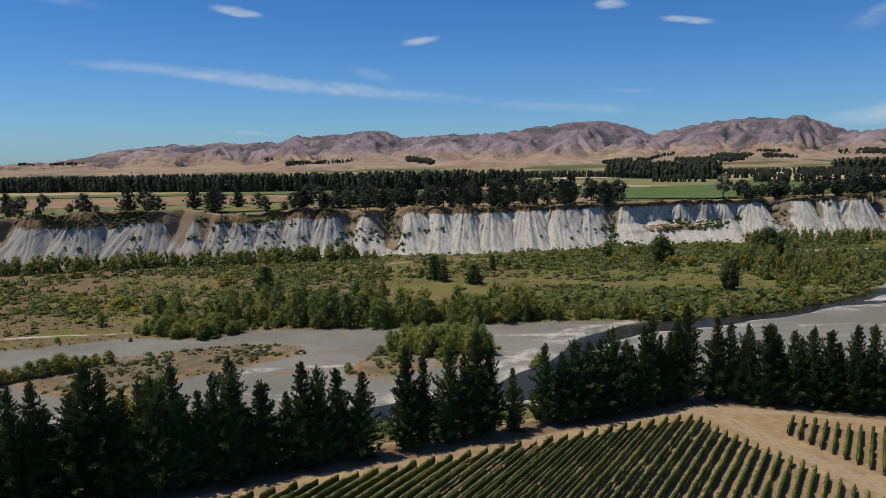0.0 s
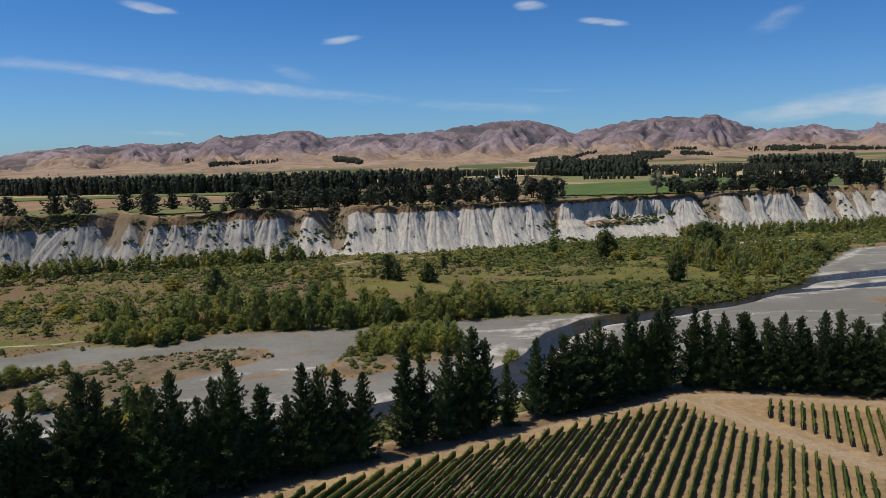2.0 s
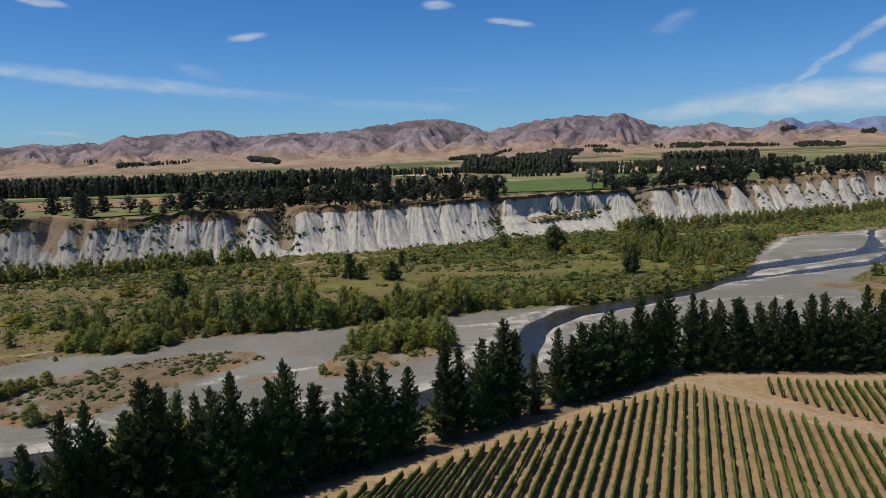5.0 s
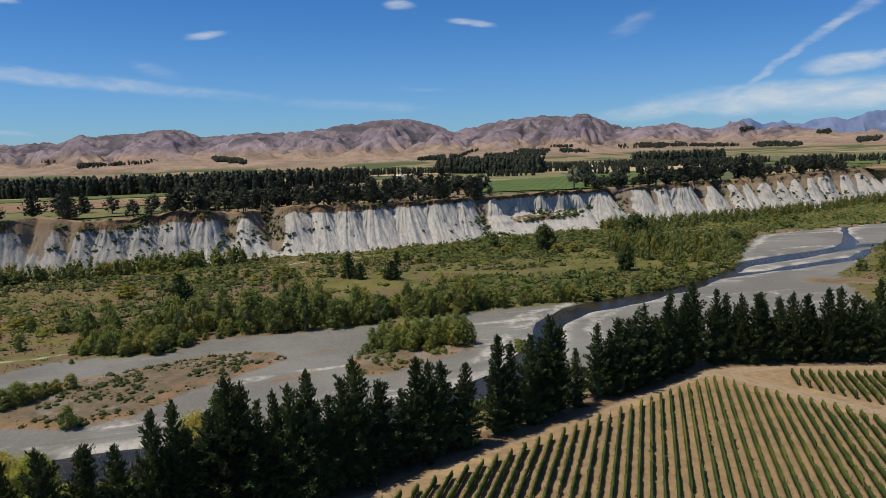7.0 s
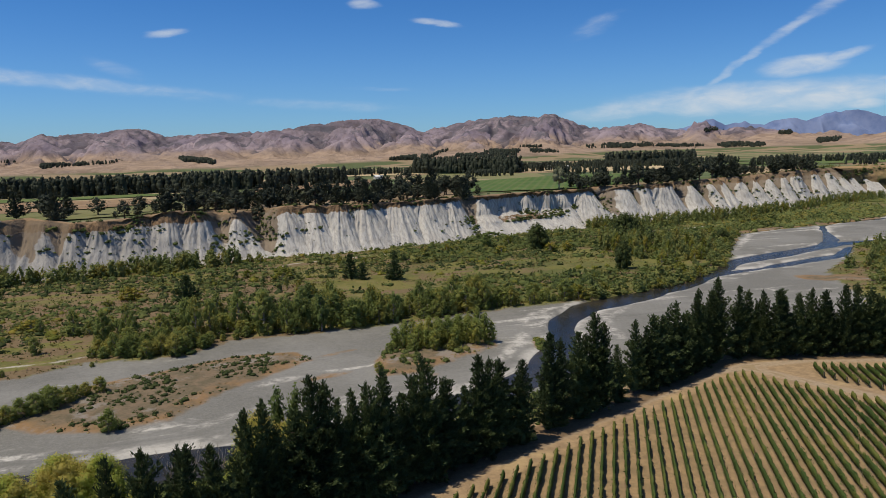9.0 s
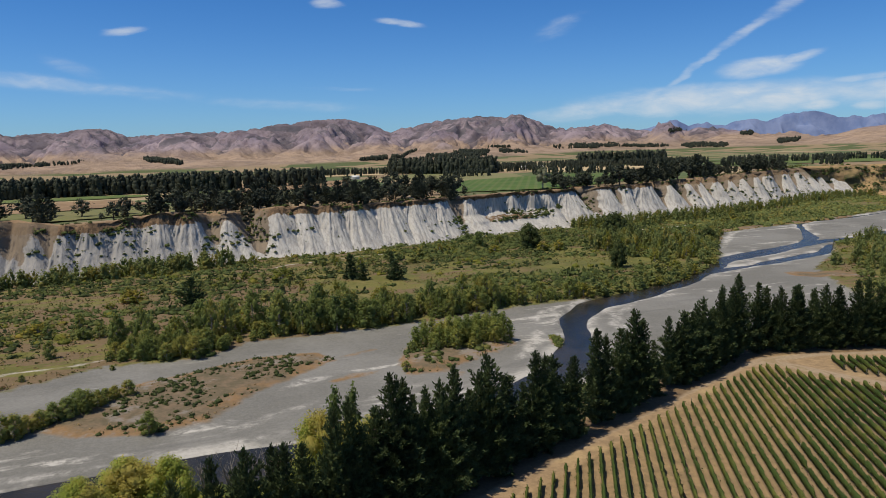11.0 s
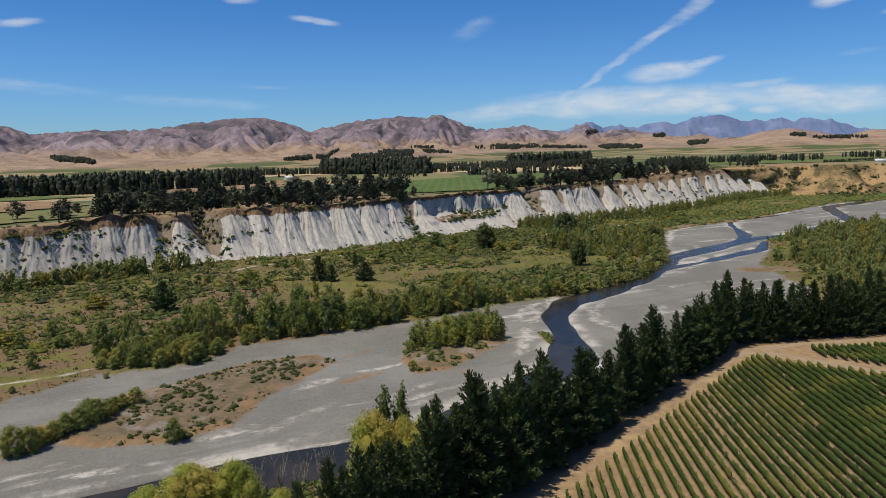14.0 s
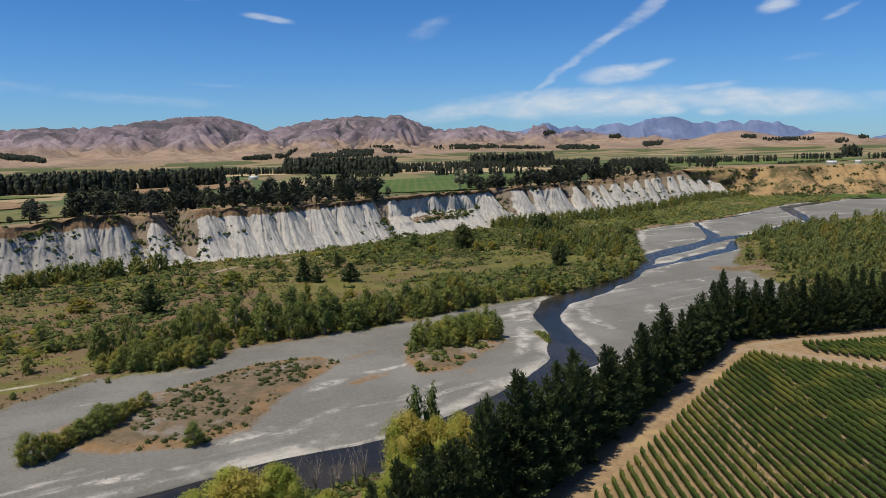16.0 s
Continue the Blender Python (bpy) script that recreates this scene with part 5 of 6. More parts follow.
near_gold = [(x, y, h * 0.87, r) for x, y, h, r in [(-109.7, 156.8, 14.2, 6.6), (-101.9, 153.6, 14.5, 5.3), (-117.7, 152.1, 13.3, 6.1), (-72.6, 156.7, 16.4, 4.7), (-66.9, 153.7, 14.7, 4.4), (-63.1, 150.2, 17.5, 4.6), (-76.6, 151.9, 9.5, 3.4), (-95.2, 146.4, 8.5, 3.3), (-84.5, 146.2, 8.1, 3.3), (-57.3, 152.5, 10.4, 3.4)]]
def near_first(s):
    return math.hypot(s[0] + 70, s[1])


rest_w.sort(key=near_first)
leafy = broad("willow_tree", (31, 32, 33), "bushy fine-leaved green willow beside the gravel", "willow", WILLOW, PALE_BARK, "willows on the river flat", height=12, radius=5, number=1700, card=0.5, low=0.04, lumps=22, core=0.5)
plant(leafy, [spot(x, y, h, 12, min(r * 1.1, h * 0.47), 5) for x, y, h, r in rest_w[:80]], lambda i: i % 3)
plant(willows, [spot(x, y, h, 12, min(r * 1.15, h * 0.52), 5) for x, y, h, r in rest_w[80:280]], lambda i: (i * 3) % 4)
far_shape = [lumpy_shape(60 + i, 12, 5, 6, 1.3, 96, 0.06, slim=True, core=0.56)[1] for i in range(4)]
merged("far_willows", far_shape, [spot(x, y, h, 12, r, 5) for x, y, h, r in rest_w[280:]], THICKET, "willow thickets farther up the valley and below the cliff", "willows")
lone_golds = [(-114.7, 385.3, 7.9, 7.5), (-40.9, 413.5, 8.0, 9.2), (107.0, 453.3, 8.1, 7.7), (-36.4, 333.6, 11.5, 5.2), (153.9, 449.0, 8.5, 6.8), (-117.8, 386.8, 7.3, 6.6), (141.7, 449.4, 8.6, 8.2), (257.6, 420.5, 6.6, 5.9), (-125.5, 375.4, 4.1, 3.7), (12.8, 307.0, 9.1, 4.3), (-28.7, 333.0, 16.4, 3.9), (-149.1, 331.8, 5.2, 7.5), (-11.1, 322.0, 5.4, 3.3), (-9.2, 329.4, 8.2, 6.5)]
plant(golds, [spot(x, y, h, 10, r, 5) for x, y, h, r in rest_g + lone_golds], lambda i: i % 2)
bank_willows = broad("bank_willow", (21, 22, 23), "yellow-green leafy willow on the near river bank", "willow", BRIGHT, PALE_BARK, "willows on the near bank", height=11, radius=5, number=9000, card=0.34, lumps=30, low=0.06, core=0.6)
plant(bank_willows, [spot(x, y, h, 11, r, 5) for x, y, h, r in near_gold], lambda i: i % 3)

def dead_shrub(seed):
    """Bare grey upright branches."""
    r = np.random.RandomState(seed)
    pieces = []
    for k in range(9):
        a, ln = r.uniform(0, 6.28), r.uniform(3.5, 8.5)
        q = r.uniform(0.08, 0.3)
        tip = (math.cos(a) * ln * q, math.sin(a) * ln * q, ln)
        pieces.append(tube([(0, 0, 0), (tip[0] * 0.35, tip[1] * 0.35, ln * 0.5), tip], [0.09, 0.055, 0.015], 5))
        for j in range(4):
            f = r.uniform(0.4, 0.9)
            b = (tip[0] * f, tip[1] * f, ln * f)
            e = r.uniform(0, 6.28)
            pieces.append(tube([b, (b[0] + math.cos(e) * 0.8, b[1] + math.sin(e) * 0.8, b[2] + r.uniform(0.5, 1.3))], [0.035, 0.01], 4))
    ob = new("dead_shrub", mesh_of("dead_shrub", *join(pieces), PALE_BARK))
    return tagged(ob, "leafless grey dead willow stems on the near bank", "dead shrub", "dead willows")


for k, (x, y) in enumerate([(-86, 163), (-80.2, 162.3), (-90.8, 163.6), (-88.5, 159.6), (-83.2, 159.9), (-95.8, 161.3)]):
    dead_shrub(500 + k).matrix_basis = placed(x, y, 1.0 + 0.15 * (k % 3), None, k * 1.3)

# ---- trees along the cliff rim ----
RIM_1 = [(-363.8, 604.9, 14.7, 6.9), (-374.9, 645.6, 14, 7), (-355.6, 645.4, 15, 7.9), (-309.7, 601, 8.8, 3.5), (-271.1, 559.6, 9.6, 7.9), (-249.9, 575.6, 19, 6.9), (-234.6, 571.1, 19, 6.9), (-212.3, 618.7, 17, 6.8), (-195.9, 630.6, 16.1, 6.8), (-180.9, 640.3, 16.8, 6.7), (-156.5, 616.3, 18.5, 7.6), (-126.7, 616.6, 16.7, 7.5), (-117.7, 645.8, 18.2, 7.4), (-98.6, 606.9, 11.7, 6.7), (-125.1, 571.5, 17.8, 7.6), (-98.2, 591.8, 16.7, 7.5), (-85.9, 605.3, 18.3, 8.3), (-69.5, 615.9, 20.6, 6.6), (-60.7, 636.8, 22.9, 5.7), (-53.9, 601.5, 19, 8.3)]
RIM_2 = [(-39.5, 616.8, 19.7, 7.4), (-31.7, 581.2, 19.9, 7.5), (-12.4, 622.6, 20.4, 7.3), (6.2, 637.8, 21, 7.3), (14.3, 616.3, 18.7, 7.3), (17.8, 566.9, 12.4, 5), (43.4, 602.8, 21.1, 6.5), (67, 616.6, 21.7, 7.2), (88.3, 619.1, 23.2, 8), (100.6, 623.8, 21.5, 8), (108, 616.3, 22.4, 8), (131.1, 637.6, 20.5, 7.9), (140.9, 628.7, 19, 7.1), (265.6, 630.2, 14.7, 7), (270.5, 620, 15.6, 6.2), (303.7, 629.8, 16.2, 7.7), (313.8, 622.3, 17, 7.7), (325.6, 625.4, 19.3, 7.7), (366, 636, 20.7, 7.7), (376.2, 629.4, 20.7, 7.7)]
RIM_3 = [(405.8, 639.7, 20.6, 7.6), (451.3, 660.1, 18.8, 6.8), (500.8, 669.8, 17.9, 6.7), (512.9, 679.2, 17.8, 7.4), (544.5, 691.9, 18.5, 8.1), (556.4, 695.8, 17.6, 7.3), (586.8, 721.4, 15.9, 6.5), (621.4, 735.2, 14.2, 6.4), (661.9, 748.5, 11.2, 6.3)]
tall_pines = [tree_thing("rim_pine", *pine_shape(330 + i, 23.0, 7.0, 0.36, 2.6, 0.14, 1), BARK, PINE_FAR, "tall ragged dark pine on the cliff rim", "pine", "pines along the cliff rim") for i in range(2)]
rim_pines = tall_pines + [tree_thing("rim_pine", *lumpy_shape(300 + i, 22, 7.5, 15, 1.35, 400, 0.20 + 0.07 * (i % 3), core=0.5), BARK, PINE_FAR, "dark spreading pine on the cliff rim", "pine", "pines along the cliff rim") for i in range(5)]
extra = []
for x0, x1, n, d0, d1 in ((-103, 156, 30, 3, 20), (-111, 156, 66, 15, 92), (256, 432, 30, 3, 16), (256, 432, 35, 9, 46), (432, 685, 55, 4, 34), (-390, -120, 14, 10, 90)):
    for k in range(n):
        x = rng.uniform(x0, x1)
        extra.append((x, float(rim(np.array([x]))[0]) + rng.uniform(d0, d1), rng.uniform(10, 22), rng.uniform(4.2, 8)))
spots = []
for x, y, h, r in RIM_1 + RIM_2 + RIM_3 + extra:
    y = max(y, float(rim(np.array([x]))[0]) + 4)
    h = h * 1.15
    spots.append(spot(x, y, h, 22, min(r * 1.2, h * 0.42), 7.5))
plant(rim_pines, spots, lambda i: (i * 3 + i // 7) % 7)
GUM = leaf_material("gum_leaves", (0.10, 0.115, 0.065), (0.22, 0.225, 0.14), None, 0.3)
gum = tree_thing("gum_tree", *lumpy_shape(400, 25, 9, 13, 1.0, 520, 0.35), PALE_BARK, GUM, "pale-limbed gum tree standing alone on the rim", "tree", "")
gum.matrix_basis = placed(241.9, 630.4, 0.95, 0.95)


# ---- low scrub, herbs and grass ----
def scatter(name, material, points, size, count, card, label, category, flatten=0.7):
    """Many small plants as one object: uneven leafy domes with loose leaf cards."""
    p = np.asarray(points, float)
    size = np.broadcast_to(size, (len(p),))
    d = rng.normal(0, 1, (len(p), count, 3))
    d /= np.linalg.norm(d, axis=2)[..., None]
    d[..., 2] = np.abs(d[..., 2]) * flatten
    k = rng.uniform(0.7, 1.1, (len(p), count, 1)) * size[:, None, None]
    c = (p[:, None, :] + d * k).reshape(-1, 3)
    leaf = cards(rng, c, np.repeat(size * card, count), 0.8, 1, 1.2, (d + np.array((0, 0, 0.4))).reshape(-1, 3))
    core = blobs(rng, p, size * 0.72, flatten * 1.05, 5, -0.15)
    return tagged(new(name, mesh_of(name, *join([core, leaf]), material)), label, category, kind="stuff")


def sow(n, x0, x1, y0, y1, test):
    """Random plan points that pass the test, with their ground height."""
    x, y = rng.uniform(x0, x1, n), rng.uniform(y0, y1, n)
    ok = test(x, y)
    x, y = x[ok], y[ok]
    return np.stack([x, y, ground_z(x, y)], 1)


def on_flat(x, y, gap=2.0):
    yc = np.interp(x, CLIFF_X, CLIFF_Y)
    return (inside(x, y, NORTH_BANK + SOUTH_BANK) < -gap) & (y < yc - 20) & (y > np.interp(x, PINE_X, PINE_Y) + 38) & (along(x, y, WASH) < -1) & (along(x, y, PATCHES) < 0)


pts = sow(26000, -300, 505, 236, 690, lambda x, y: on_flat(x, y) & ((x < 197) | (y > 374)) & (fractal(x / 75 + 4, y / 30, 4) + 0.16 * smooth((x - 12) / 60) + 0.05 * (rng.rand(len(x)) - 0.5) > 0.550))
scatter("scrub", SCRUB, pts, (0.6 + 3.3 * rng.rand(len(pts)) ** 2.5) * (1 + 0.3 * smooth((pts[:, 0] - 18) / 70)), 7, 0.6, "low olive green broom and blackberry scrub on the flats", "scrub", 0.55)
pts = sow(20000, -300, 505, 236, 690, lambda x, y: on_flat(x, y) & ((x < 197) | (y > 374)) & (x < 300) & (fractal(x / 80 + 50, y / 30, 4) + 0.12 * smooth((x - 12) / 60) + 0.05 * (rng.rand(len(x)) - 0.5) > 0.560))
scatter("dark_scrub", SCRUB_DARK, pts, 0.6 + 3.0 * rng.rand(len(pts)) ** 2.6, 7, 0.6, "dark green low bushes on the river flats", "scrub", 0.55)
pts = sow(5200, -300, 505, 236, 690, lambda x, y: on_flat(x, y) & (fractal(x / 45 + 21, y / 30 + 9, 4) > 0.60))
scatter("yellow_scrub", YELLOW, pts, 0.8 + 3.0 * rng.rand(len(pts)) ** 1.8, 12, 0.45, "yellow-green young willow and broom clumps on the flats", "scrub")
HERBS = leaf_material("low_herb_leaves", (0.080, 0.088, 0.026), (0.190, 0.176, 0.056), (0.22, 0.14, 0.07), 0.35)


def tufts(name, material, points, size, label, category):
    """Loose leaf tufts close to the ground, as one object."""
    p = np.asarray(points, float) + np.array((0, 0, 0.15))
    up = np.tile((0.0, 0.0, 0.9), (len(p), 1))
    return tagged(new(name, mesh_of(name, *cards(rng, p, size, 0.8, 3, 1.3, up), material)), label, category, kind="stuff")


pts = sow(44000, -260, 420, 240, 620, lambda x, y: on_flat(x, y, 0) & (fractal(x / 40 + 31, y / 20, 4) > 0.50))
tufts("herb_tufts", HERBS, pts, 0.5 + 0.9 * rng.rand(len(pts)) ** 2, "olive and rusty low herbs over the river flats", "herbs")
pts = sow(5000, -300, 505, 236, 690, lambda x, y: on_flat(x, y, 0) & (fractal(x / 30 + 80, y / 30, 3) > 0.5))
scatter("dry_tussock", GRASS, pts, rng.uniform(0.4, 0.9, len(pts)), 4, 0.7, "straw-coloured dry grass clumps on the flats", "grass", 0.5)
pts = sow(3000, -158, -36, 190, 275, lambda x, y: (inside(x, y, DRY_BAR) > 0.5) & (fractal(x / 14, y / 9, 3) > 0.47))
scatter("bar_shrubs", SCRUB_DARK, pts, 0.3 + 1.3 * rng.rand(len(pts)) ** 2.0, 12, 0.45, "small dark shrubs dotted over the dry gravel bar", "shrub")
pts = sow(800, -40, 30, 220, 272, lambda x, y: (inside(x, y, TREE_BAR) > 0.3) & (fractal(x / 9, y / 9, 3) > 0.43))
scatter("island_scrub", SCRUB, pts, 0.5 + 1.7 * rng.rand(len(pts)) ** 1.5, 16, 0.4, "green and rusty low plants on the gravel island", "scrub")
pts = sow(4200, -140, 200, 90, 215, lambda x, y: (y - np.interp(x, PINE_X, PINE_Y) > 3) & (y - np.interp(x, PINE_X, PINE_Y) < 19) & (fractal(x / 10, y / 10) > 0.42))
scatter("bank_scrub", SCRUB, pts, rng.uniform(0.6, 1.7, len(pts)), 8, 0.5, "green scrub along the foot of the pine belt", "scrub")
pts = sow(1500, -160, 30, 195, 275, lambda x, y: (np.maximum(inside(x, y, DRY_BAR), inside(x, y, TREE_BAR)) > -0.5) & (np.maximum(inside(x, y, DRY_BAR), inside(x, y, TREE_BAR)) < 6) & (fractal(x / 8, y / 8, 3) > 0.45))
scatter("bar_grass", GRASS, pts, rng.uniform(0.25, 0.6, len(pts)), 7, 0.7, "rusty straw grass round the dry gravel bars", "grass", 0.6)
pts = sow(1200, -140, 200, 90, 200, lambda x, y: abs(y - np.interp(x, PINE_X, PINE_Y) - 0.5) < 2.0)
scatter("belt_grass", GRASS, pts, rng.uniform(0.3, 0.7, len(pts)), 8, 0.6, "dry grass under the pine belt", "grass", 0.6)

pts = sow(26000, -390, 720, 390, 780, lambda x, y: (y - rim(x) > 1) & (y - rim(x) < 21) & (fractal(x / 22, y / 22, 3) > 0.45))
scatter("rim_scrub", SCRUB_DARK, pts, 0.6 + 2.2 * rng.rand(len(pts)) ** 2, 5, 0.6, "dark bushes along the cliff rim", "bush")
pts = sow(9000, 700, 1050, 480, 820, lambda x, y: (y - rim(x) > -42) & (y - rim(x) < 42) & (fractal(x / 40, y / 40, 3) > 0.52))
scatter("bank_bushes", SCRUB, pts[::2], 1.0 + 3.2 * rng.rand(len(pts[::2])) ** 2, 5, 0.6, "bushes on the grassy bank beyond the cliff", "bush")
pts = sow(9000, 334, 850, 455, 745, lambda x, y: (inside(x, y, NORTH_BANK + SOUTH_BANK) < -2) & (y < np.interp(x, CLIFF_X, CLIFF_Y) - 22) & (fractal(x / 50, y / 40, 3) > 0.42))
scatter("valley_scrub", THICKET, pts, 1.2 + 3.4 * rng.rand(len(pts)) ** 2, 5, 0.6, "green thickets along the foot of the far cliff", "scrub")

pts = sow(260, 26, 37, 231, 250, lambda x, y: along(x, y, PATCHES) > -0.6)
scatter("bend_reeds", WILLOW, pts, rng.uniform(0.5, 1.3, len(pts)), 10, 0.5, "pale green reeds on a spit in the river bend", "reeds", 0.9)
pts = sow(5200, -170, 20, 120, 190, lambda x, y: (along(x, y, CHANNELS) < -1.5) & (y - np.interp(x, PINE_X, PINE_Y) > 14) & (y < np.interp(x, [-125, -60, -19, 22], [176, 176, 190, 211])) & (fractal(x / 9, y / 9, 3) > 0.36))
scatter("near_bank_scrub", SCRUB, pts, 0.5 + 1.9 * rng.rand(len(pts)) ** 2, 9, 0.5, "green undergrowth on the near river bank", "scrub")

# bushes on the cliff: mostly in the gullies and along the rim
pick = rng.randint(0, CX_.size, 30000)
cx, cy, cz = CX_.ravel()[pick], CY_.ravel()[pick], CZ_.ravel()[pick]
part_up = (cz + 5) / (terrace_z(cx) + 5)
want = 0.03 + 0.07 * (cx < 0) + 0.55 * np.clip(gully(cx) / 16 - 0.25, 0, 1) + 0.5 * (part_up > 0.95) + 0.35 * (part_up > 0.8) * (cx < -51) + 2.2 * np.exp(-((cx - 186) / 59) ** 4) * (abs(part_up - 0.43) < 0.14) + 0.3 * (part_up < 0.08)
want = want * (fractal(cx / 12, cz / 8, 3) > 0.55)
ok = (rng.rand(len(cx)) < want * 0.6) & (cx > -385)
pts = np.stack([cx, cy - 0.3, cz], 1)[ok]
half = rng.rand(len(pts)) < 0.5
scatter("cliff_bushes", SCRUB_DARK, pts[half], 0.5 + 2.4 * rng.rand(half.sum()) ** 2, 6, 0.6, "dark bushes clinging to the cliff gullies", "bush")
scatter("cliff_scrub", SCRUB, pts[~half], 0.5 + 2.0 * rng.rand((~half).sum()) ** 2, 6, 0.6, "olive scrub on the cliff ledges and foot", "bush")


pick = rng.randint(0, BX_.size, 5000)
pts = np.stack([BX_.ravel()[pick], BY_.ravel()[pick], BZ_.ravel()[pick]], 1)
pts[:, :2] += rng.normal(0, 1.5, (len(pts), 2))
keep = fractal(pts[:, 0] / 30 + 3, pts[:, 1] / 30 + pts[:, 2] / 9, 3) > 0.53
pts = pts[keep & (pts[:, 0] < 1150)]
scatter("slope_bushes", SCRUB_DARK, pts, 0.8 + 3.0 * rng.rand(len(pts)) ** 2, 5, 0.6, "dark bushes in the folds of the grassy slope", "bush")


# ---- far shelter belts and woods ----
def far_belt(lines, label, name="far_woods", gap=7.0, tall=22.0, deep=10.0, clumpy=False):
    """Rows of far trees, each a ragged crown of leaf cards, as one object."""
    c, s = [], []
    for (ax, ay), (bx, by) in lines:
        n = int(math.hypot(bx - ax, by - ay) / gap) + 1
        for i in range(n):
            q = (i + rng.uniform(0, 0.9)) / n
            x, y = ax + (bx - ax) * q + rng.normal(0, deep * 0.4), ay + (by - ay) * q + rng.normal(0, deep)
            h = tall * rng.uniform(0.74, 1.05)
            if clumpy and vnoise(np.array([x / 55]), np.array([y / 55 + 3]))[0] < 0.42:
                continue
            z = tree_floor(x, y)
            for k, (f, w) in enumerate(((0.16, 0.13), (0.36, 0.155), (0.56, 0.155), (0.75, 0.135), (0.90, 0.085))):
                c.append((x + rng.normal(0, 0.035) * h, y + rng.normal(0, 0.035) * h, z + f * h))
                s.append(w * h * rng.uniform(0.8, 1.15))
    c, s = np.array(c), np.array(s)
    v, f = join([blobs(rng, c, s, 1.2, 5, -0.9), cards(rng, c + rng.normal(0, 0.7, c.shape) * s[:, None], s * 0.9, 1.0, 4, 1.4)])
    return tagged(new(name, mesh_of(name, v, f, PINE_FAR)), label, "trees", kind="stuff")


def tree_floor(x, y):
    r = math.hypot(x - MID[0], y - MID[1])
    z = float(terrace_z(np.array([x]))[0])
    return max(z, hill_z(math.degrees(math.atan2(x - MID[0], y - MID[1])), r)) if r > 1510 else z


def polar(a, r):
    return (MID[0] + r * math.sin(math.radians(a)), MID[1] + r * math.cos(math.radians(a)))


far_belt([((-800, 1190), (-553, 1132)), ((-800, 1204), (-553, 1144)), ((-553, 1132), (-270, 1000)), ((-553, 1144), (-270, 1012)), ((-270, 1000), (-23, 968)), ((-270, 1012), (-23, 980)), ((-23, 968), (110, 1010))],
         "long dark shelter belt across the terrace", "shelter_belt", 2.0, 25.0, 8.0)
far_belt([((286, 1275), (408, 1105)), ((294, 1284), (416, 1114)), ((302, 1293), (424, 1123))], "dense dark plantation block on the terrace", "plantation", 2.6, 29.0, 3.5)
far_belt([((684, 1285), (815, 1180)), ((690, 1295), (822, 1190)), ((1366, 905), (1398, 890))], "dark plantation blocks across the upper terrace", "plantation", 3.0, 27.0, 4.0)
far_belt([((956, 775), (1103, 767))], "low clipped hedge along a farm track", "hedge", 1.6, 5.0, 1.0)
lines = []
for a, r, ln, turn in ((-1.7, 1312, 192.5, 5), (4.9, 1190, 169.1, -4), (9.6, 1240, 186.9, 3), (12.4, 1369, 202.4, 0), (19.8, 1340, 231.7, 4), (24.5, 1246, 182.8, -8), (28.2, 1402, 237.9, 0), (32, 1321, 209.5, 6), (36.7, 1418, 292.8, 0), (41.5, 1457, 247.2, 5), (29.2, 1076, 173.3, 0), (34.8, 1136, 158.4, 8), (45.3, 1375, 182.6, -5), (50.1, 1437, 154.3, 0), (23.6, 1094, 144.3, 4), (7.7, 1421, 287, 0), (38.6, 1220, 142.5, 0), (43.4, 1273, 166.3, 3), (47.2, 1202, 59.2, 0), (54, 1365, 126.8, 0), (58.1, 1554, 163.2, 0), (33, 1453, 225, 0), (42.4, 1525, 170.1, 0), (26.4, 1448, 230.7, 2)):
    x, y = polar(a, r)
    t = math.radians(-a + turn)
    lines.append(((x - math.cos(t) * ln / 2, y - math.sin(t) * ln / 2), (x + math.cos(t) * ln / 2, y + math.sin(t) * ln / 2)))
far_belt(lines, "scattered dark shelter belts across the far farmland", "far_woods", 2.0, 13.0, 9.0, True)


def hill_woods(lots):
    """Pine lots on the foothills, each a strip from one bearing and height to another, in degrees."""
    a, r = rng.uniform(-30, 66, 600000), rng.uniform(1950, 4300, 600000)
    i, j = np.clip(np.searchsorted(HILL_R, r), 0, len(HILL_R) - 1), np.clip(np.searchsorted(HILL_AZ, a), 0, len(HILL_AZ) - 1)
    z = HILL_H[i, j]
    el = np.degrees(np.arctan2(z - 62.6, r))
    c, s = [], []
    for a0, e0, a1, e1, deep, n in lots:
        mid = np.interp(a, [a0, a1], [e0, e1])
        edge = np.minimum(a - a0, a1 - a) / (a1 - a0)
        gaps = (fractal(a * 1.1, a * 0 + e0, 4) + 0.22 * (rng.rand(len(a)) - 0.5) > (0.44 if a1 - a0 > 3.0 else -1)) & (np.abs(el - mid) < deep * (0.35 + 0.9 * vnoise(a * 3.1 + e0, el * 5)) * np.clip(edge * 9, 0.3, 1))
        ok = np.flatnonzero((a > a0) & (a < a1) & (abs(el - mid - 0.14 * (vnoise(a * 0.9, a * 0 + 7) - 0.5)) < deep) & gaps)[:n]
        for k in ok:
            h = rng.uniform(7, 12.5)
            x, y = polar(a[k], r[k])
            for f, w in ((0.28, 0.36), (0.68, 0.27)):
                c.append((x, y, z[k] + f * h))
                s.append(w * h * rng.uniform(0.8, 1.2))
    c, s = np.array(c), np.array(s)
    v, f = join([blobs(rng, c, s, 1.1, 5, -0.9), cards(rng, c + rng.normal(0, 0.6, c.shape) * s[:, None], s * 0.7, 1.0, 2, 1.3)])
    tagged(new("hill_woods", mesh_of("hill_woods", v, f, PINE_FAR)), "dark pine lots on the golden foothills", "trees", kind="stuff")


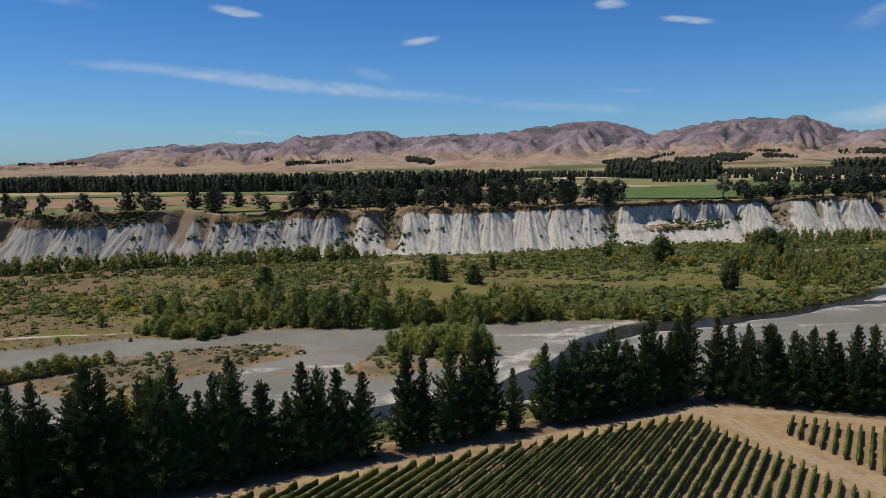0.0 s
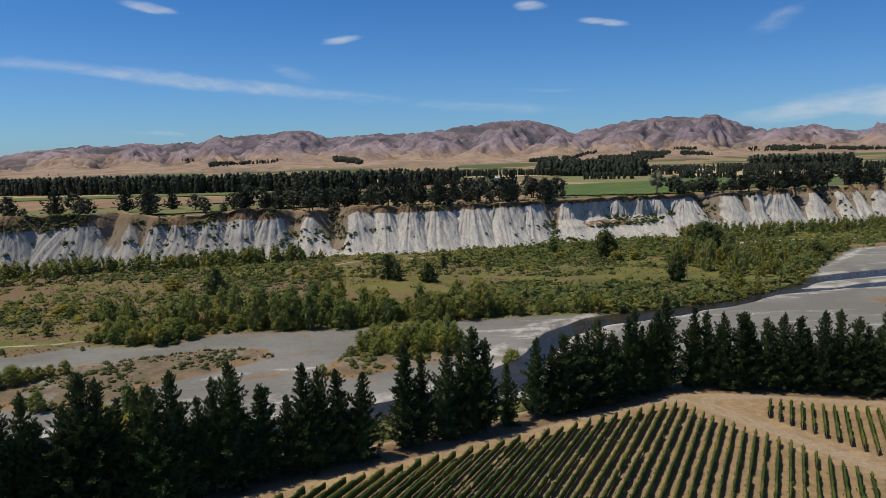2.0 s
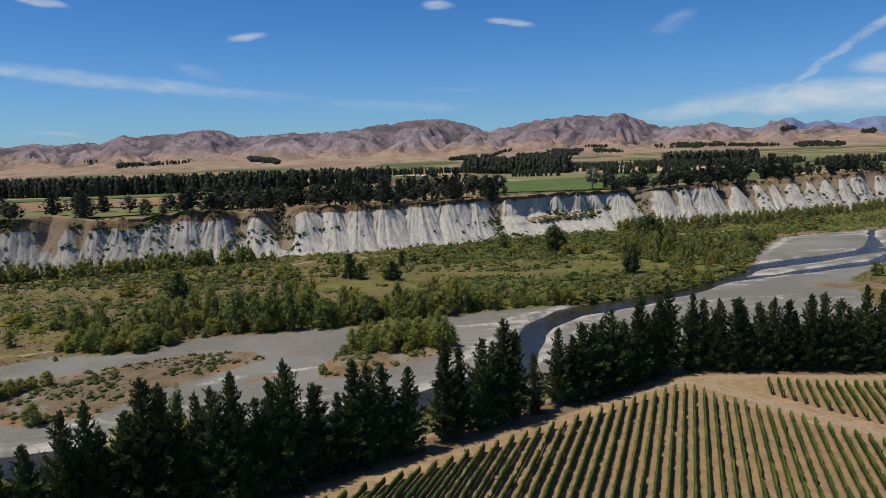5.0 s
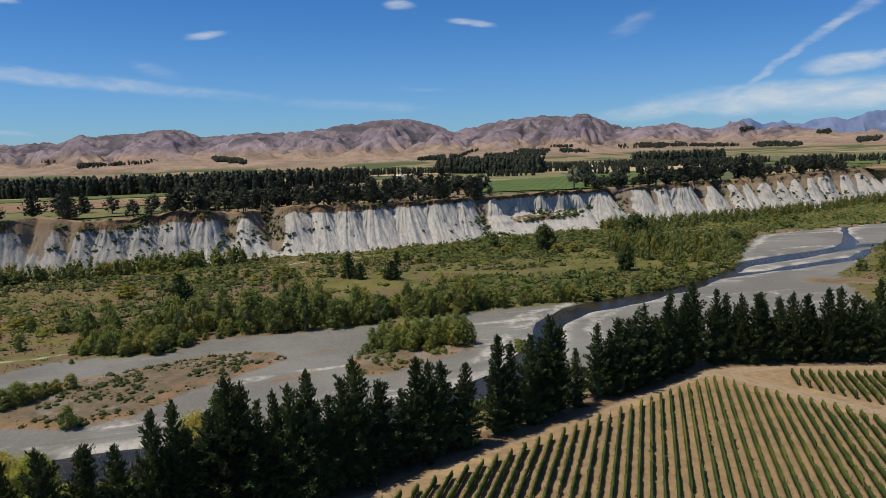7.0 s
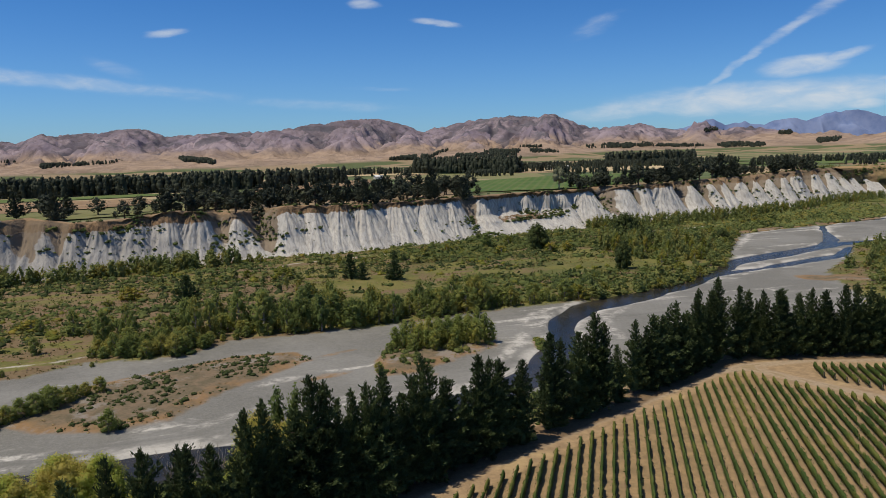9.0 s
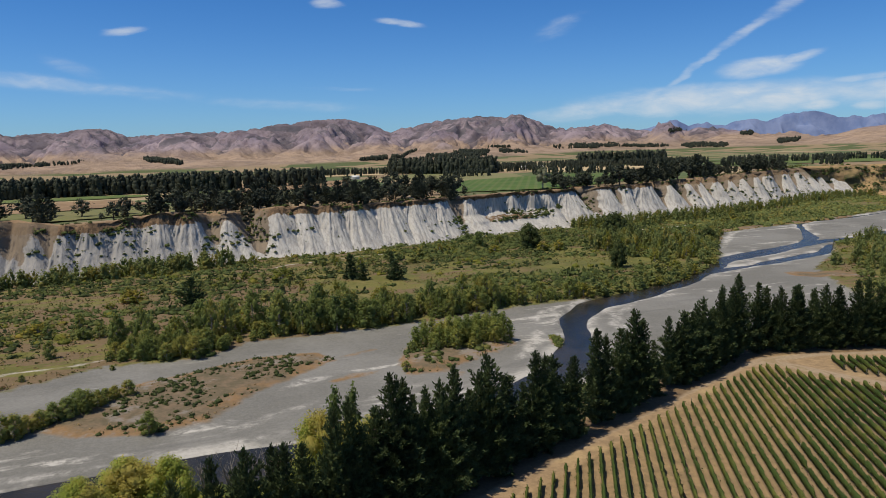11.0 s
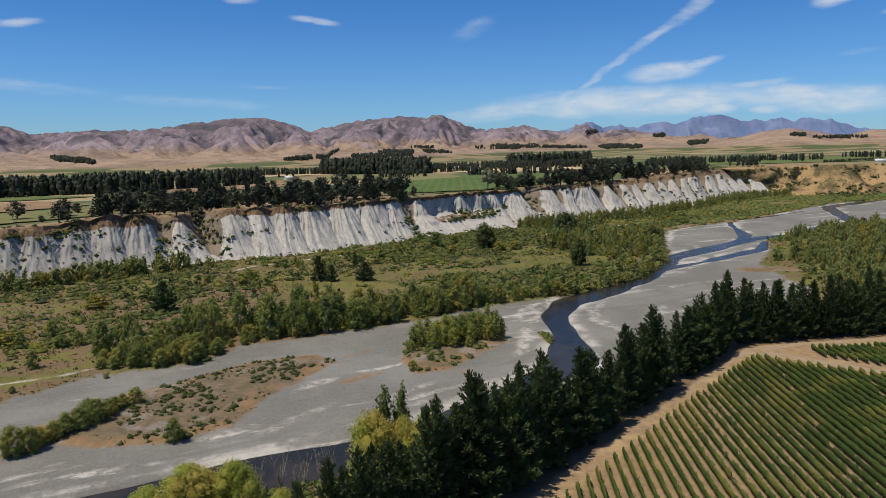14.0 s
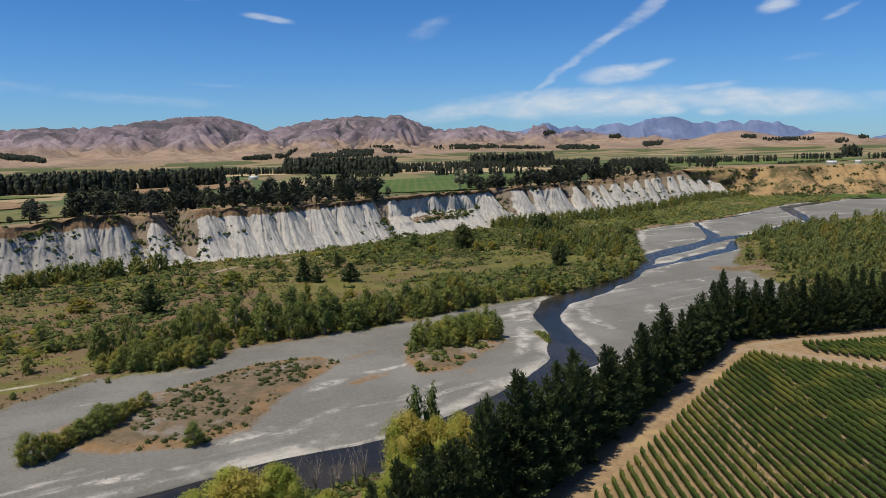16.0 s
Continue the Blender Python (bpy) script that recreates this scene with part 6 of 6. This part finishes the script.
hill_woods([(-1.6, 0.02, 0.9, -0.32, 0.17, 900), (-11.3, -0.40, -5.4, -0.08, 0.11, 420), (-29.9, -0.2, -25.3, -0.22, 0.06, 160), (-13.0, 0.05, -12.0, 0.05, 0.08, 14),
            (14.0, -0.40, 17.5, -0.24, 0.10, 240), (17.3, -0.2, 18.7, 0.3, 0.09, 90), (18.1, -0.3, 23.9, -0.2, 0.14, 500), (37.8, 1.22, 39.4, 1.45, 0.16, 260), (42.8, 0.95, 43.7, 0.95, 0.14, 130),
            (45.2, 0.35, 46.7, 0.44, 0.16, 260), (52.1, 0.78, 53.1, 0.76, 0.10, 90), (53.1, 0.60, 57.0, 0.53, 0.08, 260), (58.2, 0.36, 59.1, 0.46, 0.14, 110), (38.8, 0.18, 42.0, 0.14, 0.15, 460),
            (29.3, 0.30, 34.2, 0.32, 0.17, 640), (59.7, 0.6, 61.4, 0.7, 0.1, 90), (21.4, 0.05, 28.0, -0.02, 0.11, 460), (34.2, 0.25, 38.8, 0.2, 0.1, 300), (24.0, 0.35, 26.0, 0.4, 0.05, 60)])


# ---- farm buildings far across the terrace ----
TIN = field_material("pale_tin_roof", (0.62, 0.62, 0.60), (0.52, 0.53, 0.52))
BOARDS = field_material("painted_boards", (0.55, 0.52, 0.46), (0.44, 0.41, 0.36))


def farm_shed(x, y, long, wide, turn):
    """A gabled shed: walls and a tin roof with eaves."""
    root = new("farm_shed")
    a, b, h, r = long / 2, wide / 2, 3.6, 6.0
    wv = [(-a, -b, 0), (a, -b, 0), (a, b, 0), (-a, b, 0), (-a, -b, h), (a, -b, h), (a, b, h), (-a, b, h)]
    wall = new("wall", mesh_of("wall", wv, [(0, 1, 5, 4), (1, 2, 6, 5), (2, 3, 7, 6), (3, 0, 4, 7)], BOARDS))
    o = 0.5
    rv = [(-a - o, -b - o, h - 0.2), (a + o, -b - o, h - 0.2), (a + o, 0, r), (-a - o, 0, r), (-a - o, b + o, h - 0.2), (a + o, b + o, h - 0.2)]
    rv += [(q[0], q[1], q[2] - 0.18) for q in rv]
    roof = new("roof", mesh_of("roof", rv, [(0, 1, 2, 3), (3, 2, 5, 4), (6, 9, 8, 7), (9, 10, 11, 8), (0, 6, 7, 1), (4, 5, 11, 10), (0, 3, 9, 6), (3, 4, 10, 9), (1, 7, 8, 2), (2, 8, 11, 5)], TIN))
    wall.parent = roof.parent = root
    root.matrix_basis = Matrix.LocRotScale((x, y, tree_floor(x, y) - 0.1), Euler((0, 0, turn)), None)
    return tagged(root, "small pale farm shed with a tin roof among trees", "shed", "farm sheds")


for a, r, long, turn in ((56.6, 1249, 13.7, -0.9), (58.3, 1281, 7.6, -0.9), (26.4, 1355, 15, -0.4), (27.5, 1347, 11.6, 0.2), (24, 1370, 13.7, -0.3), (12.8, 1142, 11.6, 0.1)):
    farm_shed(*polar(a, r), long, 11, turn)


# ---- vineyard ----
def clip_row(offset, poly, d, nrm):
    """The stretch of a row line within a convex-ish outline."""
    hits = []
    for (ax, ay), (bx, by) in zip(poly, poly[1:] + poly[:1]):
        a, b = ax * nrm[0] + ay * nrm[1] - offset, bx * nrm[0] + by * nrm[1] - offset
        if a * b < 0:
            t = a / (a - b)
            x, y = ax + (bx - ax) * t, ay + (by - ay) * t
            hits.append(x * d[0] + y * d[1])
    return (min(hits), max(hits)) if len(hits) >= 2 else None


def box_shape(sx, sy, sz):
    v = [(x, y, z) for z in (0, sz) for y in (-sy, sy) for x in (-sx, sx)]
    return v, [(0, 2, 3, 1), (4, 5, 7, 6), (0, 1, 5, 4), (2, 6, 7, 3), (0, 4, 6, 2), (1, 3, 7, 5)]


POST_WOOD = bark_material("post_wood", (0.17, 0.145, 0.115), (0.28, 0.245, 0.20))
post_mesh = mesh_of("end_post", *box_shape(0.06, 0.06, 1.75), POST_WOOD)


def vine_row(offset, s0, s1, d, nrm):
    """One trellised row: leafy canopy, trunks and two end posts; its origin is at the first post."""
    length = s1 - s0
    ox, oy = nrm[0] * offset + d[0] * s0, nrm[1] * offset + d[1] * s0
    root = new("vine_row")
    root.matrix_basis = Matrix.Translation((ox, oy, 0))
    k = np.arange(0, length + 0.3, 0.6)
    grow = 0.55 + 0.75 * vnoise(k / 1.3 + offset * 3.7, k * 0 + offset) * (0.75 + 0.5 * vnoise(k / 9 + offset, k * 0 + 4))
    grow = np.where(vnoise(k / 2.2 + offset * 1.9, k * 0 + 8) < 0.10, 0.12, grow)
    ring = [(-0.22, 0.5), (-0.29, 1.1), (-0.15, 1.8), (0.15, 1.8), (0.29, 1.1), (0.22, 0.5)]
    w = np.array([[q * g * rng.uniform(0.75, 1.25) for q, h in ring] for g in grow])
    hz = np.array([[0.5 + (h - 0.5) * min(1.12, 0.35 + 0.7 * g) * rng.uniform(0.9, 1.08) for q, h in ring] for g in grow])
    hv = np.stack([d[0] * k[:, None] + nrm[0] * w, d[1] * k[:, None] + nrm[1] * w, hz], -1).reshape(-1, 3)
    hf = np.array([(q * 6 + j, q * 6 + (j + 1) % 6, q * 6 + 6 + (j + 1) % 6, q * 6 + 6 + j) for q in range(len(k) - 1) for j in range(6)])
    n = int(length * 13)
    s = rng.uniform(0.1, length, n)
    big = np.interp(s, k, grow)
    sd = np.where(rng.rand(n) < 0.5, -1, 1)
    z = rng.uniform(0.6, 1.95, n) * np.clip(0.55 + 0.5 * big, 0.4, 1.08)
    wn = sd * rng.uniform(0.08, 0.37, n) * big
    c = np.stack([d[0] * s + nrm[0] * wn, d[1] * s + nrm[1] * wn, z], 1)
    face = np.stack([nrm[0] * sd, nrm[1] * sd, np.full(n, 0.7)], 1)
    ob = new("canopy", mesh_of("canopy", *join([(hv, hf), cards(rng, c, np.full(n, 0.36), 0.6, 1, 1.2, face)]), VINE))
    ob.parent = root
    pieces = []
    for k in np.arange(0.6, length, 1.9):
        bv, bf = box_shape(0.045, 0.045, 0.9)
        pieces.append((np.array(bv) + np.array((d[0] * k, d[1] * k, 0)), bf))
    if pieces:
        tr = new("trunk_line", mesh_of("trunk_line", *join(pieces), PALE_BARK))
        tr.parent = root
        tagged(tr, "grey vine trunks", kind="stuff")
    for k in (0.0, length):
        p = new("end_post", post_mesh)
        p.parent = root
        p.matrix_basis = Matrix.Translation((d[0] * k, d[1] * k, -0.03))
    return tagged(root, "trellised row of green grape vines on dry soil", "vine row", "rows of the vineyard")


for block, d in ((VINE_BLOCK, ROW_D), (VINE_BLOCK_2, ROW_D)):
    nrm = Vector((-d[1], d[0]))
    offs = [x * nrm[0] + y * nrm[1] for x, y in block]
    for k in range(math.ceil(min(offs) / ROW_GAP), math.floor(max(offs) / ROW_GAP) + 1):
        o = k * ROW_GAP
        cut = clip_row(o, block, d, nrm)
        if cut and cut[1] - cut[0] > 3:
            vine_row(o, cut[0], cut[1], d, nrm)
